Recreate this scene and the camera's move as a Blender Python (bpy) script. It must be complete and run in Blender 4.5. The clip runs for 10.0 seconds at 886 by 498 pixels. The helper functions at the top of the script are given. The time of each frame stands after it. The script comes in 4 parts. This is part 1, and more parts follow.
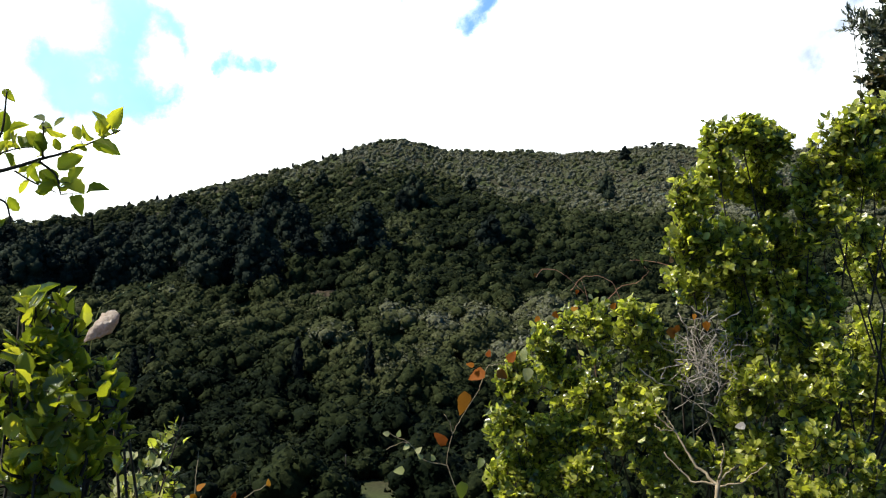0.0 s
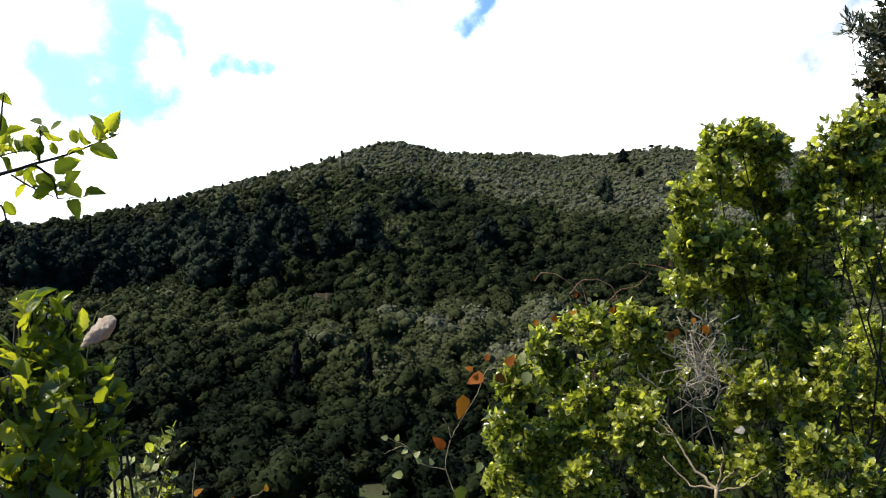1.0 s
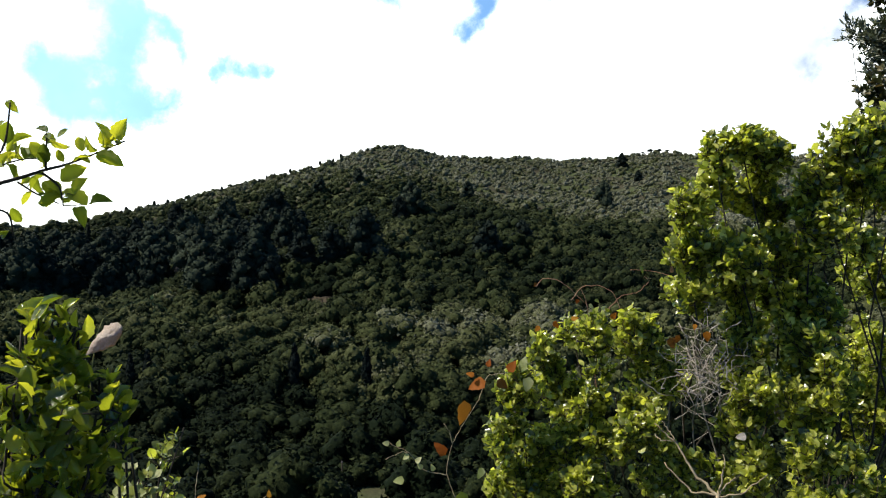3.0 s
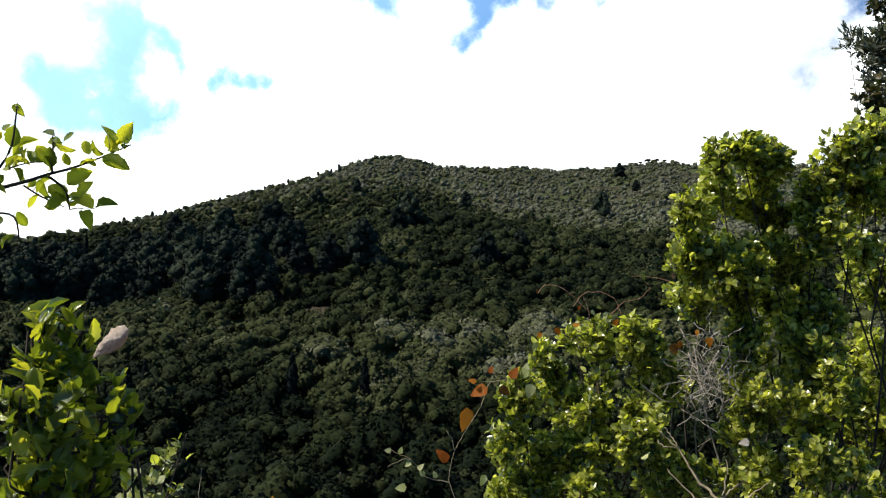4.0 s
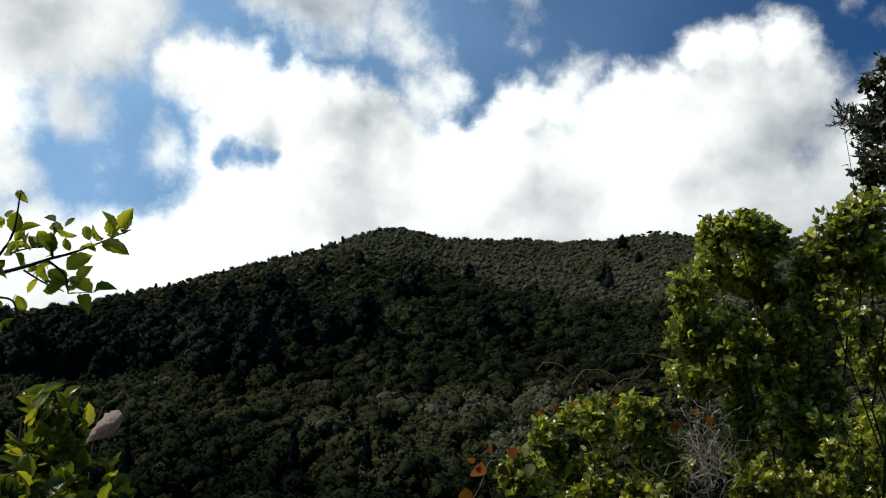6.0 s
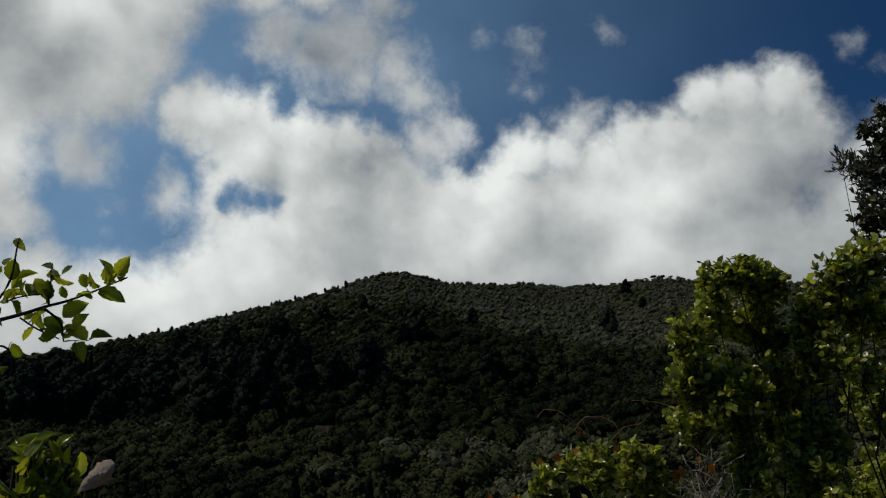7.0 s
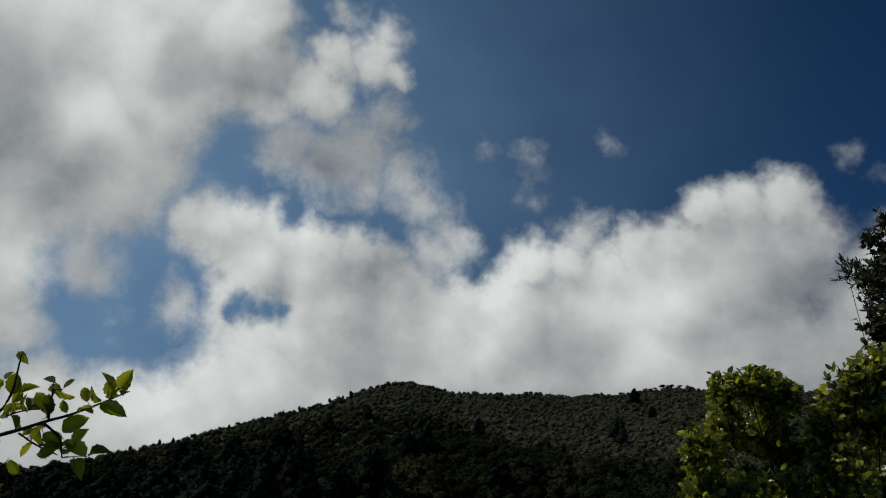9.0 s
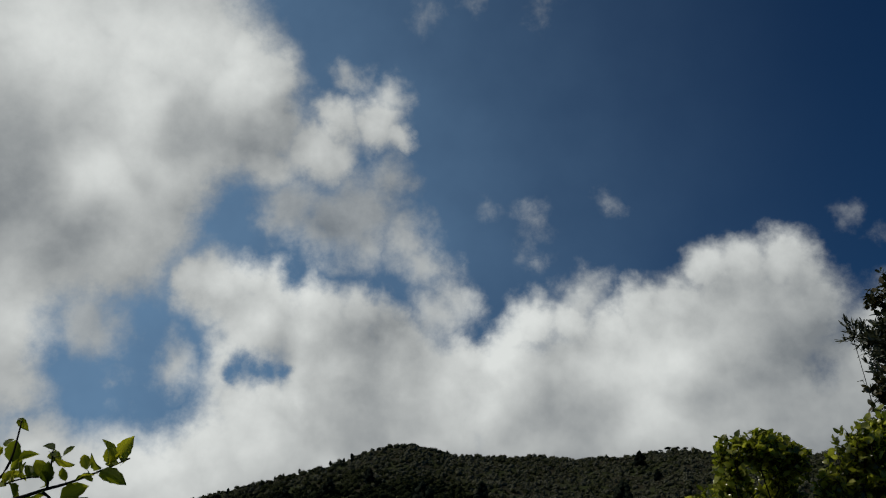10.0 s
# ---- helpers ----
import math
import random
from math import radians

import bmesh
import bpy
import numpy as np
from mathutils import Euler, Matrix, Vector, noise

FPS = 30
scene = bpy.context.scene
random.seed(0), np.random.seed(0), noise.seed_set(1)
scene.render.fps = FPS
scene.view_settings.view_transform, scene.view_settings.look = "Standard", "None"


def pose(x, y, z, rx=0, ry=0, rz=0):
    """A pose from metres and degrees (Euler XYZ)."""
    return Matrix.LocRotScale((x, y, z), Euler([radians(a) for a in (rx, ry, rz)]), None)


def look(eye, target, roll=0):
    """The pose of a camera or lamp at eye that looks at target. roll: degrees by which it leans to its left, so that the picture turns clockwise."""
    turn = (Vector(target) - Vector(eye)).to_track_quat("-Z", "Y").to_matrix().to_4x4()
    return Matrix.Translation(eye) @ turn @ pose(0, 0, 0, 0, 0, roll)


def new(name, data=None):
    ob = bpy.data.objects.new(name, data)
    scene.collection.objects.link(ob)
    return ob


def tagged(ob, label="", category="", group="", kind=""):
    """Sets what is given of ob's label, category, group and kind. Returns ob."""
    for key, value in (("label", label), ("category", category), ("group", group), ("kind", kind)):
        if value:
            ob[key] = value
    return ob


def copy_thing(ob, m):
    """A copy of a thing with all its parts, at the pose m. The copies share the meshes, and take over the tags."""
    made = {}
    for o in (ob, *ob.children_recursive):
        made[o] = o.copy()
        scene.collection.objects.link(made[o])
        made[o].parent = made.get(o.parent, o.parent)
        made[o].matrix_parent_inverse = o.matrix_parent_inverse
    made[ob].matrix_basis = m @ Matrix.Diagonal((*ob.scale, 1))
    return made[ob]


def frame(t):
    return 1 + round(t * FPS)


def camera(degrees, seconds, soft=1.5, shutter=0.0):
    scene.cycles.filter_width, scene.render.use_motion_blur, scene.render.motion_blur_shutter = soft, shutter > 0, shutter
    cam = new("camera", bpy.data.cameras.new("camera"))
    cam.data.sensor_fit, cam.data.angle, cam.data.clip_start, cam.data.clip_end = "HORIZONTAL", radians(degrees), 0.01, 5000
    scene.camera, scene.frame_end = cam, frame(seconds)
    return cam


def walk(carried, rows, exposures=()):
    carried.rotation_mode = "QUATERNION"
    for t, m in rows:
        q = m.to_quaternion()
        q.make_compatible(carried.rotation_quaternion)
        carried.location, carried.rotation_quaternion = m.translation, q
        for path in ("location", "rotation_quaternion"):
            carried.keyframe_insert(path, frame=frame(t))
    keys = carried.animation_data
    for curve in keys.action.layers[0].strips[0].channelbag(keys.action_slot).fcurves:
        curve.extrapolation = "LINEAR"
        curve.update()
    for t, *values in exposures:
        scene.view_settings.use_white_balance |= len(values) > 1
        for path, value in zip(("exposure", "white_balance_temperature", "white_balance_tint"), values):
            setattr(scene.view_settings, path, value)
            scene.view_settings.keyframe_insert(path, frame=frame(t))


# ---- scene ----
# ================= camera =================
cam = camera(53.9, 10.0, soft=1.2)
TILT = 3.0  # tilt of the first view above the horizontal
PATH = [  # seconds, x, y, z, pitch, roll, yaw
    (0.0, 0.0, 0.0, 0.0, 0.0, 0.0, 0.0), (0.5, 0.0008, 0.0013, -0.0003, 0.10, 0.04, -0.08),
    (1.0, -0.0009, 0.0047, 0.0026, 0.16, -0.02, -0.12), (1.5, -0.0017, 0.0046, 0.0022, 0.30, -0.04, -0.12),
    (2.0, -0.0057, 0.0051, 0.0063, 0.30, -0.14, -0.17), (2.5, -0.0054, 0.0024, 0.0096, 0.33, -0.17, -0.17),
    (4.0, -0.0157, 0.0011, -0.0009, 1.07, -0.04, -0.32), (4.5, -0.0181, 0.0012, 0.0005, 1.83, -0.02, -0.35),
    (5.0, -0.0189, -0.0030, 0.0064, 2.90, 0.06, -0.35), (5.5, -0.0128, -0.0088, 0.0091, 4.34, 0.05, -0.24),
    (7.0, 0.0031, -0.0149, 0.0139, 8.71, -0.05, 0.10), (7.5, 0.0038, -0.0169, 0.0149, 10.31, -0.02, 0.12),
    (8.0, 0.0044, -0.0200, 0.0130, 11.95, -0.04, 0.12), (8.5, 0.0047, -0.0123, 0.0140, 13.93, -0.05, 0.38),
    (9.0, 0.0026, -0.0123, 0.0180, 15.86, -0.02, 0.51), (9.5, 0.0014, -0.0156, 0.0206, 17.87, -0.03, 0.60),
    (10.0, 0.0009, -0.0153, 0.0223, 19.81, 0.01, 0.67)]
EXPOSURES = [(0.0, 0.65), (4.0, 0.55), (5.0, 0.30), (5.5, -0.15), (6.3, -1.0), (7.0, -1.6), (8.0, -1.83), (10.0, -1.8)]
walk(cam, [(t, pose(x, y, z, 90 + TILT + p, r, w)) for t, x, y, z, p, r, w in PATH], EXPOSURES)

# ================= sky, clouds and sun =================
SUN_AZ, SUN_EL = -96.0, 50.0  # degrees to the right of straight ahead, and above the horizon


def way(az, el):
    a, e = radians(az), radians(el)
    return Vector((math.sin(a) * math.cos(e), math.cos(a) * math.cos(e), math.sin(e)))


SUN_WAY = way(SUN_AZ, SUN_EL)
sun_data = bpy.data.lights.new("sun", "SUN")
sun_data.energy, sun_data.angle, sun_data.color = 5.0, radians(0.6), (1.0, 0.93, 0.80)
sun = new("sun", sun_data)
sun.matrix_world = look(SUN_WAY * 500, (0, 0, 0))

# cloud banks: azimuth, elevation and radius in degrees
CLOUDS = [  # the high sheet
    (-30.0, 31.7, 11.1), (-23.0, 32.5, 8.0), (-17.3, 31.3, 5.2), (-14.6, 32.7, 2.8), (-13.9, 30.3, 2.8), (-20.3, 35.1, 3.7), (-16.4, 34.3, 2.2), (-25.4, 24.8, 7.4),
    (-20.0, 25.6, 3.7), (-16.8, 27.5, 3.3), (-27.8, 21.2, 5.9), (-23.0, 21.3, 3.7), (-28.0, 15.5, 3.3), (-27.0, 13.3, 2.6), (-10.1, 28.8, 2.3), (-8.5, 30.9, 1.7),
    (-5.8, 30.9, 1.9), (-4.2, 30.2, 1.1), (-35.4, 25.3, 11.1), (-22.3, 23.5, 4.1), (-31.5, 14.7, 5.6), (-13.6, 27.8, 2.2)]
CUMULUS = [  # the bright heap over the shoulder of the hill
    (-17.6, 20.1, 1.6), (-17.4, 18.6, 1.3), (-15.9, 19.5, 2.5), (-14.1, 20.4, 1.6), (-11.7, 19.7, 2.2), (-9.9, 19.8, 1.6), (-12.7, 17.7, 3.3), (-9.3, 17.5, 3.0),
    (-6.3, 18.5, 1.9), (-4.6, 17.3, 1.9), (-7.7, 15.3, 4.1), (-16.3, 18.3, 1.7), (-14.4, 15.9, 2.0), (-15.1, 14.3, 1.4), (-15.8, 13.0, 1.0), (-13.7, 11.9, 2.3),
    (-9.7, 12.0, 3.0), (-11.7, 10.2, 4.5), (-7.1, 12.1, 4.8), (-16.9, 9.7, 3.3), (-19.2, 8.9, 3.0), (-15.0, 8.0, 4.1), (-21.0, 8.1, 3.3), (-23.7, 8.9, 2.7),
    (-25.8, 8.5, 2.6), (-3.9, 15.1, 3.0), (-3.1, 12.9, 4.5)]
BANK = [  # the long bank over the crest
    (4.0, 17.2, 1.9), (5.8, 17.6, 2.0), (8.3, 17.7, 1.9), (10.7, 17.2, 2.0), (13.0, 18.3, 1.9), (15.4, 18.4, 2.0), (17.5, 20.6, 1.7), (19.8, 20.3, 2.1),
    (22.1, 20.0, 2.1), (23.2, 19.3, 1.3), (22.7, 17.3, 3.0), (26.7, 13.8, 2.6), (0.9, 15.5, 2.1), (-0.6, 13.6, 3.3), (3.7, 13.2, 4.5), (9.3, 13.4, 4.8),
    (14.8, 14.6, 5.2), (19.5, 15.9, 5.2), (18.8, 10.8, 5.6), (12.6, 10.1, 5.6), (5.4, 9.6, 4.8), (-1.5, 9.7, 4.1), (24.1, 11.4, 4.8), (-7.3, 7.6, 4.5),
    (29.0, 11.6, 6.7), (29.1, 13.5, 3.0), (-23.8, 5.7, 5.6), (-15.7, 5.0, 5.6), (-3.6, 4.5, 7.4), (10.4, 4.5, 7.4), (23.2, 4.2, 7.4)]
WISPS = [  # thin torn shreds
    (-6.8, 25.1, 3.0), (-8.1, 24.2, 2.8), (-4.6, 26.9, 1.7), (-9.3, 23.2, 1.7), (-3.3, 23.4, 2.2), (-1.8, 21.9, 1.7), (-6.5, 23.1, 1.9), (-1.4, 18.2, 2.0),
    (-23.7, 17.0, 2.2), (-18.2, 14.3, 1.7), (-11.4, 25.1, 2.2), (-0.0, 19.1, 1.7), (9.3, 19.3, 1.9), (-4.7, 32.5, 1.5), (-7.4, 33.7, 1.3)]
FAINT = [  # fainter shreds
    (10.9, 25.2, 1.5), (26.5, 22.7, 1.6), (5.8, 23.1, 2.2), (5.3, 24.6, 1.9), (2.0, 25.2, 1.5), (6.7, 38.2, 2.0), (1.7, 38.4, 1.3), (-2.2, 37.4, 1.9),
    (-21.7, 13.6, 1.3), (6.3, 21.8, 1.1), (28.2, 21.3, 1.5)]
HOLES = [  # blue gaps
    (-21.8, 14.5, 3.3), (-19.0, 13.0, 2.6), (-23.3, 12.3, 2.2), (-18.3, 15.8, 2.0), (-20.5, 16.3, 2.2), (-13.9, 14.6, 0.7), (-13.0, 14.6, 0.6), (-12.1, 14.5, 0.6),
    (-11.3, 14.4, 0.5), (-14.5, 14.2, 0.6), (-15.1, 24.2, 2.3), (-13.2, 23.3, 1.6), (-16.5, 23.7, 1.2), (-10.7, 21.1, 1.0), (-8.0, 21.3, 1.3), (-5.6, 20.6, 1.0),
    (2.3, 19.1, 1.7), (-24.2, 14.2, 1.9), (1.5, 17.5, 0.9)]
SOFT_HOLES = [  # half-veiled gaps
    (23.2, 13.7, 1.5), (-25.3, 16.8, 2.0)]
BRIGHT = [  # crests of cloud turned to the sun
    (-28.2, 33.5, 4.8), (-27.2, 17.9, 3.3), (-22.6, 30.2, 4.1), (-21.0, 34.6, 4.5), (-24.9, 26.2, 2.6), (-25.2, 35.5, 3.0), (-14.5, 20.8, 2.2), (-10.6, 20.0, 3.0),
    (3.4, 15.8, 4.1), (12.5, 13.3, 4.8), (-13.6, 14.7, 4.8), (1.1, 12.5, 3.0), (-26.9, 16.6, 2.6), (-14.6, 10.8, 4.5), (-16.3, 33.2, 3.0), (-19.1, 8.2, 4.8)]
DARK = [  # thick grey undersides
    (-29.7, 24.0, 4.5), (7.3, 11.7, 4.5), (-5.8, 16.1, 2.6), (19.0, 11.8, 4.1), (22.2, 15.3, 3.3), (-4.3, 17.3, 2.2), (-6.0, 11.8, 2.6), (-13.4, 29.6, 2.2),
    (-19.4, 29.3, 2.2), (7.1, 7.5, 7.4), (24.0, 8.8, 5.6), (-11.5, 15.9, 1.5), (-8.1, 23.0, 2.2), (-26.3, 20.5, 3.0)]


class Nodes:
    """Short hand for a node tree."""

    def __init__(self, tree):
        self.tree = tree

    def add(self, kind, **props):
        n = self.tree.nodes.new(kind)
        for k, v in props.items():
            setattr(n, k, v)
        return n

    def put(self, value, socket):
        if isinstance(value, bpy.types.NodeSocket):
            self.tree.links.new(value, socket)
        else:
            socket.default_value = value

    def math(self, op, a, b=0.0, c=0.0, clamp=False):
        n = self.add("ShaderNodeMath", operation=op, use_clamp=clamp)
        for v, s in zip((a, b, c), n.inputs):
            self.put(v, s)
        return n.outputs[0]

    def vec(self, op, a, b=(0, 0, 0)):
        n = self.add("ShaderNodeVectorMath", operation=op)
        self.put(a, n.inputs[0])
        if op == "SCALE":
            self.put(b, n.inputs[3])
        else:
            self.put(b, n.inputs[1])
        return n.outputs["Value"] if op in ("DISTANCE", "DOT_PRODUCT", "LENGTH") else n.outputs[0]

    def noise(self, vector, scale, detail=4.0, rough=0.55, colour=False):
        n = self.add("ShaderNodeTexNoise")
        if vector is not None:
            self.put(vector, n.inputs["Vector"])
        n.inputs["Scale"].default_value, n.inputs["Detail"].default_value = scale, detail
        n.inputs["Roughness"].default_value = rough
        return n.outputs["Color" if colour else "Fac"]

    def ramp(self, fac, stops, interpolation="LINEAR"):
        n = self.add("ShaderNodeValToRGB")
        n.color_ramp.interpolation = interpolation
        el = n.color_ramp.elements
        while len(el) < len(stops):
            el.new(0.5)
        for e, (p, c) in zip(el, stops):
            e.position, e.color = p, (*c, 1)
        self.put(fac, n.inputs[0])
        return n.outputs[0]

    def mix(self, fac, a, b, blend="MIX"):
        n = self.add("ShaderNodeMix", data_type="RGBA", blend_type=blend)
        for v, s in ((fac, n.inputs[0]), (a, n.inputs[6]), (b, n.inputs[7])):
            self.put((*v, 1) if isinstance(v, tuple) and len(v) == 3 else v, s)
        return n.outputs[2]


def cloud_group(name, heaps, faint, holes, soft_holes, warp, ragged, all_round):
    """Cloud thickness along a direction: round heaps with billowing, ragged edges, and open gaps between them."""
    g = bpy.data.node_groups.new(name, "ShaderNodeTree")
    g.interface.new_socket("Way", in_out="INPUT", socket_type="NodeSocketVector")
    g.interface.new_socket("Thickness", in_out="OUTPUT", socket_type="NodeSocketFloat")
    k = Nodes(g)
    d = k.add("NodeGroupInput").outputs[0]
    big = k.vec("SCALE", k.vec("SUBTRACT", k.noise(d, 14.0, 2.0, 0.5, True), (0.5, 0.5, 0.5)), 0.030 * warp)
    small = k.vec("SCALE", k.vec("SUBTRACT", k.noise(d, 42.0, 6.0, 0.62, True), (0.5, 0.5, 0.5)), 0.030 * warp)
    w = k.vec("ADD", d, k.vec("ADD", big, small))
    if all_round:   # a few broken clouds over the rest of the sky
        field = k.math("MULTIPLY_ADD", k.noise(d, 2.3, 2.0), 5.0, -3.5)
        clear = k.math("MULTIPLY_ADD", k.vec("DISTANCE", d, tuple(way(2, 18))), 4.0, -3.2)
        field = k.math("MINIMUM", field, clear)
    else:
        field = -2.0
    for az, el, r in heaps:
        dist = k.vec("DISTANCE", w, tuple(way(az, el)))
        blob = k.math("MULTIPLY_ADD", dist, -1.1 / radians(r) ** 0.6 / radians(4) ** 0.4, 1.1 * (r / 4) ** 0.4)
        field = k.math("SMOOTH_MAX", field, blob, 0.16)
    for az, el, r in faint:
        dist = k.vec("DISTANCE", w, tuple(way(az, el)))
        blob = k.math("MULTIPLY_ADD", dist, -0.5 / radians(r), 0.05)
        field = k.math("MAXIMUM", field, blob)
    for az, el, r in holes:
        dist = k.vec("DISTANCE", w, tuple(way(az, el)))
        hole = k.math("MULTIPLY_ADD", dist, 0.8 / radians(r) ** 0.6 / radians(3) ** 0.4, -0.8 * (r / 3) ** 0.4)
        field = k.math("SMOOTH_MIN", field, hole, 0.3)
    for az, el, r in soft_holes:
        dist = k.vec("DISTANCE", w, tuple(way(az, el)))
        hole = k.math("MAXIMUM", k.math("MULTIPLY_ADD", dist, 0.40 / radians(r), -0.02), 0.06)
        field = k.math("SMOOTH_MIN", field, hole, 0.3)
    rag = k.math("MULTIPLY_ADD", k.noise(d, 22.0, 8.0, 0.64), ragged, -0.5 * ragged)
    k.put(k.math("ADD", field, rag), k.add("NodeGroupOutput").inputs[0])
    return g


def make_world():
    world = bpy.data.worlds.new("sky")
    scene.world = world
    world.use_nodes = True
    k = Nodes(world.node_tree)
    world.node_tree.nodes.clear()
    sky = k.add("ShaderNodeTexSky", sky_type="NISHITA", sun_disc=False)
    sky.sun_elevation, sky.sun_rotation = radians(SUN_EL), radians(SUN_AZ)
    sky.air_density, sky.dust_density, sky.ozone_density = 1.0, 0.3, 2.0
    d = k.add("ShaderNodeTexCoord").outputs["Generated"]
    thick_cloud = cloud_group("thick_cloud", CLOUDS + CUMULUS + BANK, [], HOLES, SOFT_HOLES, 1.0, 0.8, True)
    thin_cloud = cloud_group("thin_cloud", WISPS, FAINT, [], [], 1.3, 1.25, False)

    def along(group, v):
        n = k.add("ShaderNodeGroup", node_tree=group)
        k.put(v, n.inputs[0])
        return n.outputs[0]

    def fade(v, lo, hi, top=1.0):
        n = k.add("ShaderNodeMapRange", interpolation_type="SMOOTHSTEP")
        k.put(v, n.inputs["Value"])
        for s, x in (("From Min", lo), ("From Max", hi), ("To Max", top)):
            n.inputs[s].default_value = x
        return n.outputs[0]

    here = along(thick_cloud, d)
    toward = along(thick_cloud, k.vec("ADD", d, (-0.016, 0.0, 0.030)))
    lit = k.math("SUBTRACT", here, toward)
    cover = fade(here, -0.30, 0.42)
    thin = fade(along(thin_cloud, d), -0.35, 0.75, 0.88)
    cover = k.math("MAXIMUM", cover, thin)
    # a milky blue veil that thins out away from the sun
    veil = fade(k.vec("DISTANCE", d, tuple(way(-34, 16))), 1.05, 0.1, 0.78)
    veil = k.math("MULTIPLY", veil, k.math("MULTIPLY_ADD", k.noise(d, 7.0, 4.0), 0.8, 0.5))
    shade = k.math("MULTIPLY_ADD", lit, 0.34, 0.42)
    shade = k.math("ADD", shade, k.math("MULTIPLY_ADD", k.noise(d, 9.0, 4.0, 0.5), 0.6, -0.3))
    wide = k.vec("ADD", d, k.vec("SCALE", k.vec("SUBTRACT", k.noise(d, 12.0, 3.0, 0.5, True), (0.5, 0.5, 0.5)), 0.07))
    for spots, gain in ((BRIGHT, 0.42), (DARK, -0.28)):
        total = 0.0
        for az, el, r in spots:
            total = k.math("MAXIMUM", total, fade(k.vec("DISTANCE", wide, tuple(way(az, el))), radians(r) * 1.5, 0.0))
        shade = k.math("MULTIPLY_ADD", total, gain, shade)
    shade = k.math("ADD", shade, fade(k.vec("DISTANCE", d, tuple(SUN_WAY)), 0.9, 0.3, 0.25), clamp=True)
    cloud = k.ramp(shade, [(0.0, (0.80, 0.88, 0.94)), (0.45, (1.70, 1.78, 1.77)), (1.0, (2.85, 2.95, 2.88))])
    blue = k.mix(1.0, sky.outputs[0], (0.021, 0.056, 0.094), "MULTIPLY")
    blue = k.mix(veil, blue, (0.62, 1.10, 1.70))
    cloud = k.mix(cover, blue, cloud)
    bg = k.add("ShaderNodeBackground")
    k.put(cloud, bg.inputs[0])
    bg.inputs[1].default_value = 0.86
    k.put(bg.outputs[0], k.add("ShaderNodeOutputWorld").inputs[0])


make_world()

# ================= materials =================
def material(name):
    m = bpy.data.materials.new(name)
    m.use_nodes = True
    m.node_tree.nodes.clear()
    return m, Nodes(m.node_tree)


def finish(k, shader):
    k.put(shader, k.add("ShaderNodeOutputMaterial").inputs[0])


def principled(k, colour, rough, bump=None, spec=0.5):
    p = k.add("ShaderNodeBsdfPrincipled")
    k.put(colour, p.inputs["Base Color"])
    k.put(rough, p.inputs["Roughness"])
    p.inputs["Specular IOR Level"].default_value = spec
    if bump is not None:
        b = k.add("ShaderNodeBump")
        b.inputs["Strength"].default_value, b.inputs["Distance"].default_value = 0.6, bump[1]
        k.put(bump[0], b.inputs["Height"])
        k.put(b.outputs[0], p.inputs["Normal"])
    return p.outputs[0]


def leaf_material(name, stops, through_tint, through_share, rough=0.35, per_object=False, bump=0.0006, scale=90.0, gloss=0.6):
    """Leaves: glossy skin, mottled, with light shining through."""
    m, k = material(name)
    pos = k.add("ShaderNodeTexCoord").outputs["Object"]
    if per_object:
        rnd = k.add("ShaderNodeObjectInfo").outputs["Random"]
    else:
        rnd = k.add("ShaderNodeNewGeometry").outputs["Random Per Island"]
    mottle = k.noise(pos, scale, 4.0)
    fac = k.math("ADD", k.math("MULTIPLY", rnd, 0.75), k.math("MULTIPLY_ADD", mottle, 0.5, -0.12), clamp=True)
    colour = k.ramp(fac, stops)
    p = principled(k, colour, k.math("MULTIPLY_ADD", mottle, 0.25, rough - 0.1), (mottle, bump), gloss)
    t = k.add("ShaderNodeBsdfTranslucent")
    k.put(k.mix(1.0, colour, through_tint, "MULTIPLY"), t.inputs[0])
    mix = k.add("ShaderNodeMixShader")
    mix.inputs[0].default_value = through_share
    k.put(p, mix.inputs[1])
    k.put(t.outputs[0], mix.inputs[2])
    finish(k, mix.outputs[0])
    return m


def bark_material(name, dark, light, scale=60.0):
    m, k = material(name)
    pos = k.add("ShaderNodeTexCoord").outputs["Object"]
    n = k.noise(pos, scale, 5.0, 0.65)
    finish(k, principled(k, k.ramp(n, [(0.3, dark), (0.7, light)]), 0.85, (n, 0.002), 0.2))
    return m


def wood_material(name, stops):
    """Far tree crowns: colour by tree (tint), by clump and by spray of leaves, shaded gaps painted in, with leafy
    relief.
    """
    m, k = material(name)
    tint = k.add("ShaderNodeAttribute", attribute_name="tint").outputs["Fac"]
    rnd = k.add("ShaderNodeNewGeometry").outputs["Random Per Island"]
    pos = k.add("ShaderNodeTexCoord").outputs["Object"]
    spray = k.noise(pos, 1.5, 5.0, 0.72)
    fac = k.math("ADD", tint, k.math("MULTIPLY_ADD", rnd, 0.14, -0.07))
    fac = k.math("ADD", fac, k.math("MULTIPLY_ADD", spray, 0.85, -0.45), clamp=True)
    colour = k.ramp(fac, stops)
    finish(k, principled(k, colour, 0.85, (spray, 0.7), 0.05))
    return m


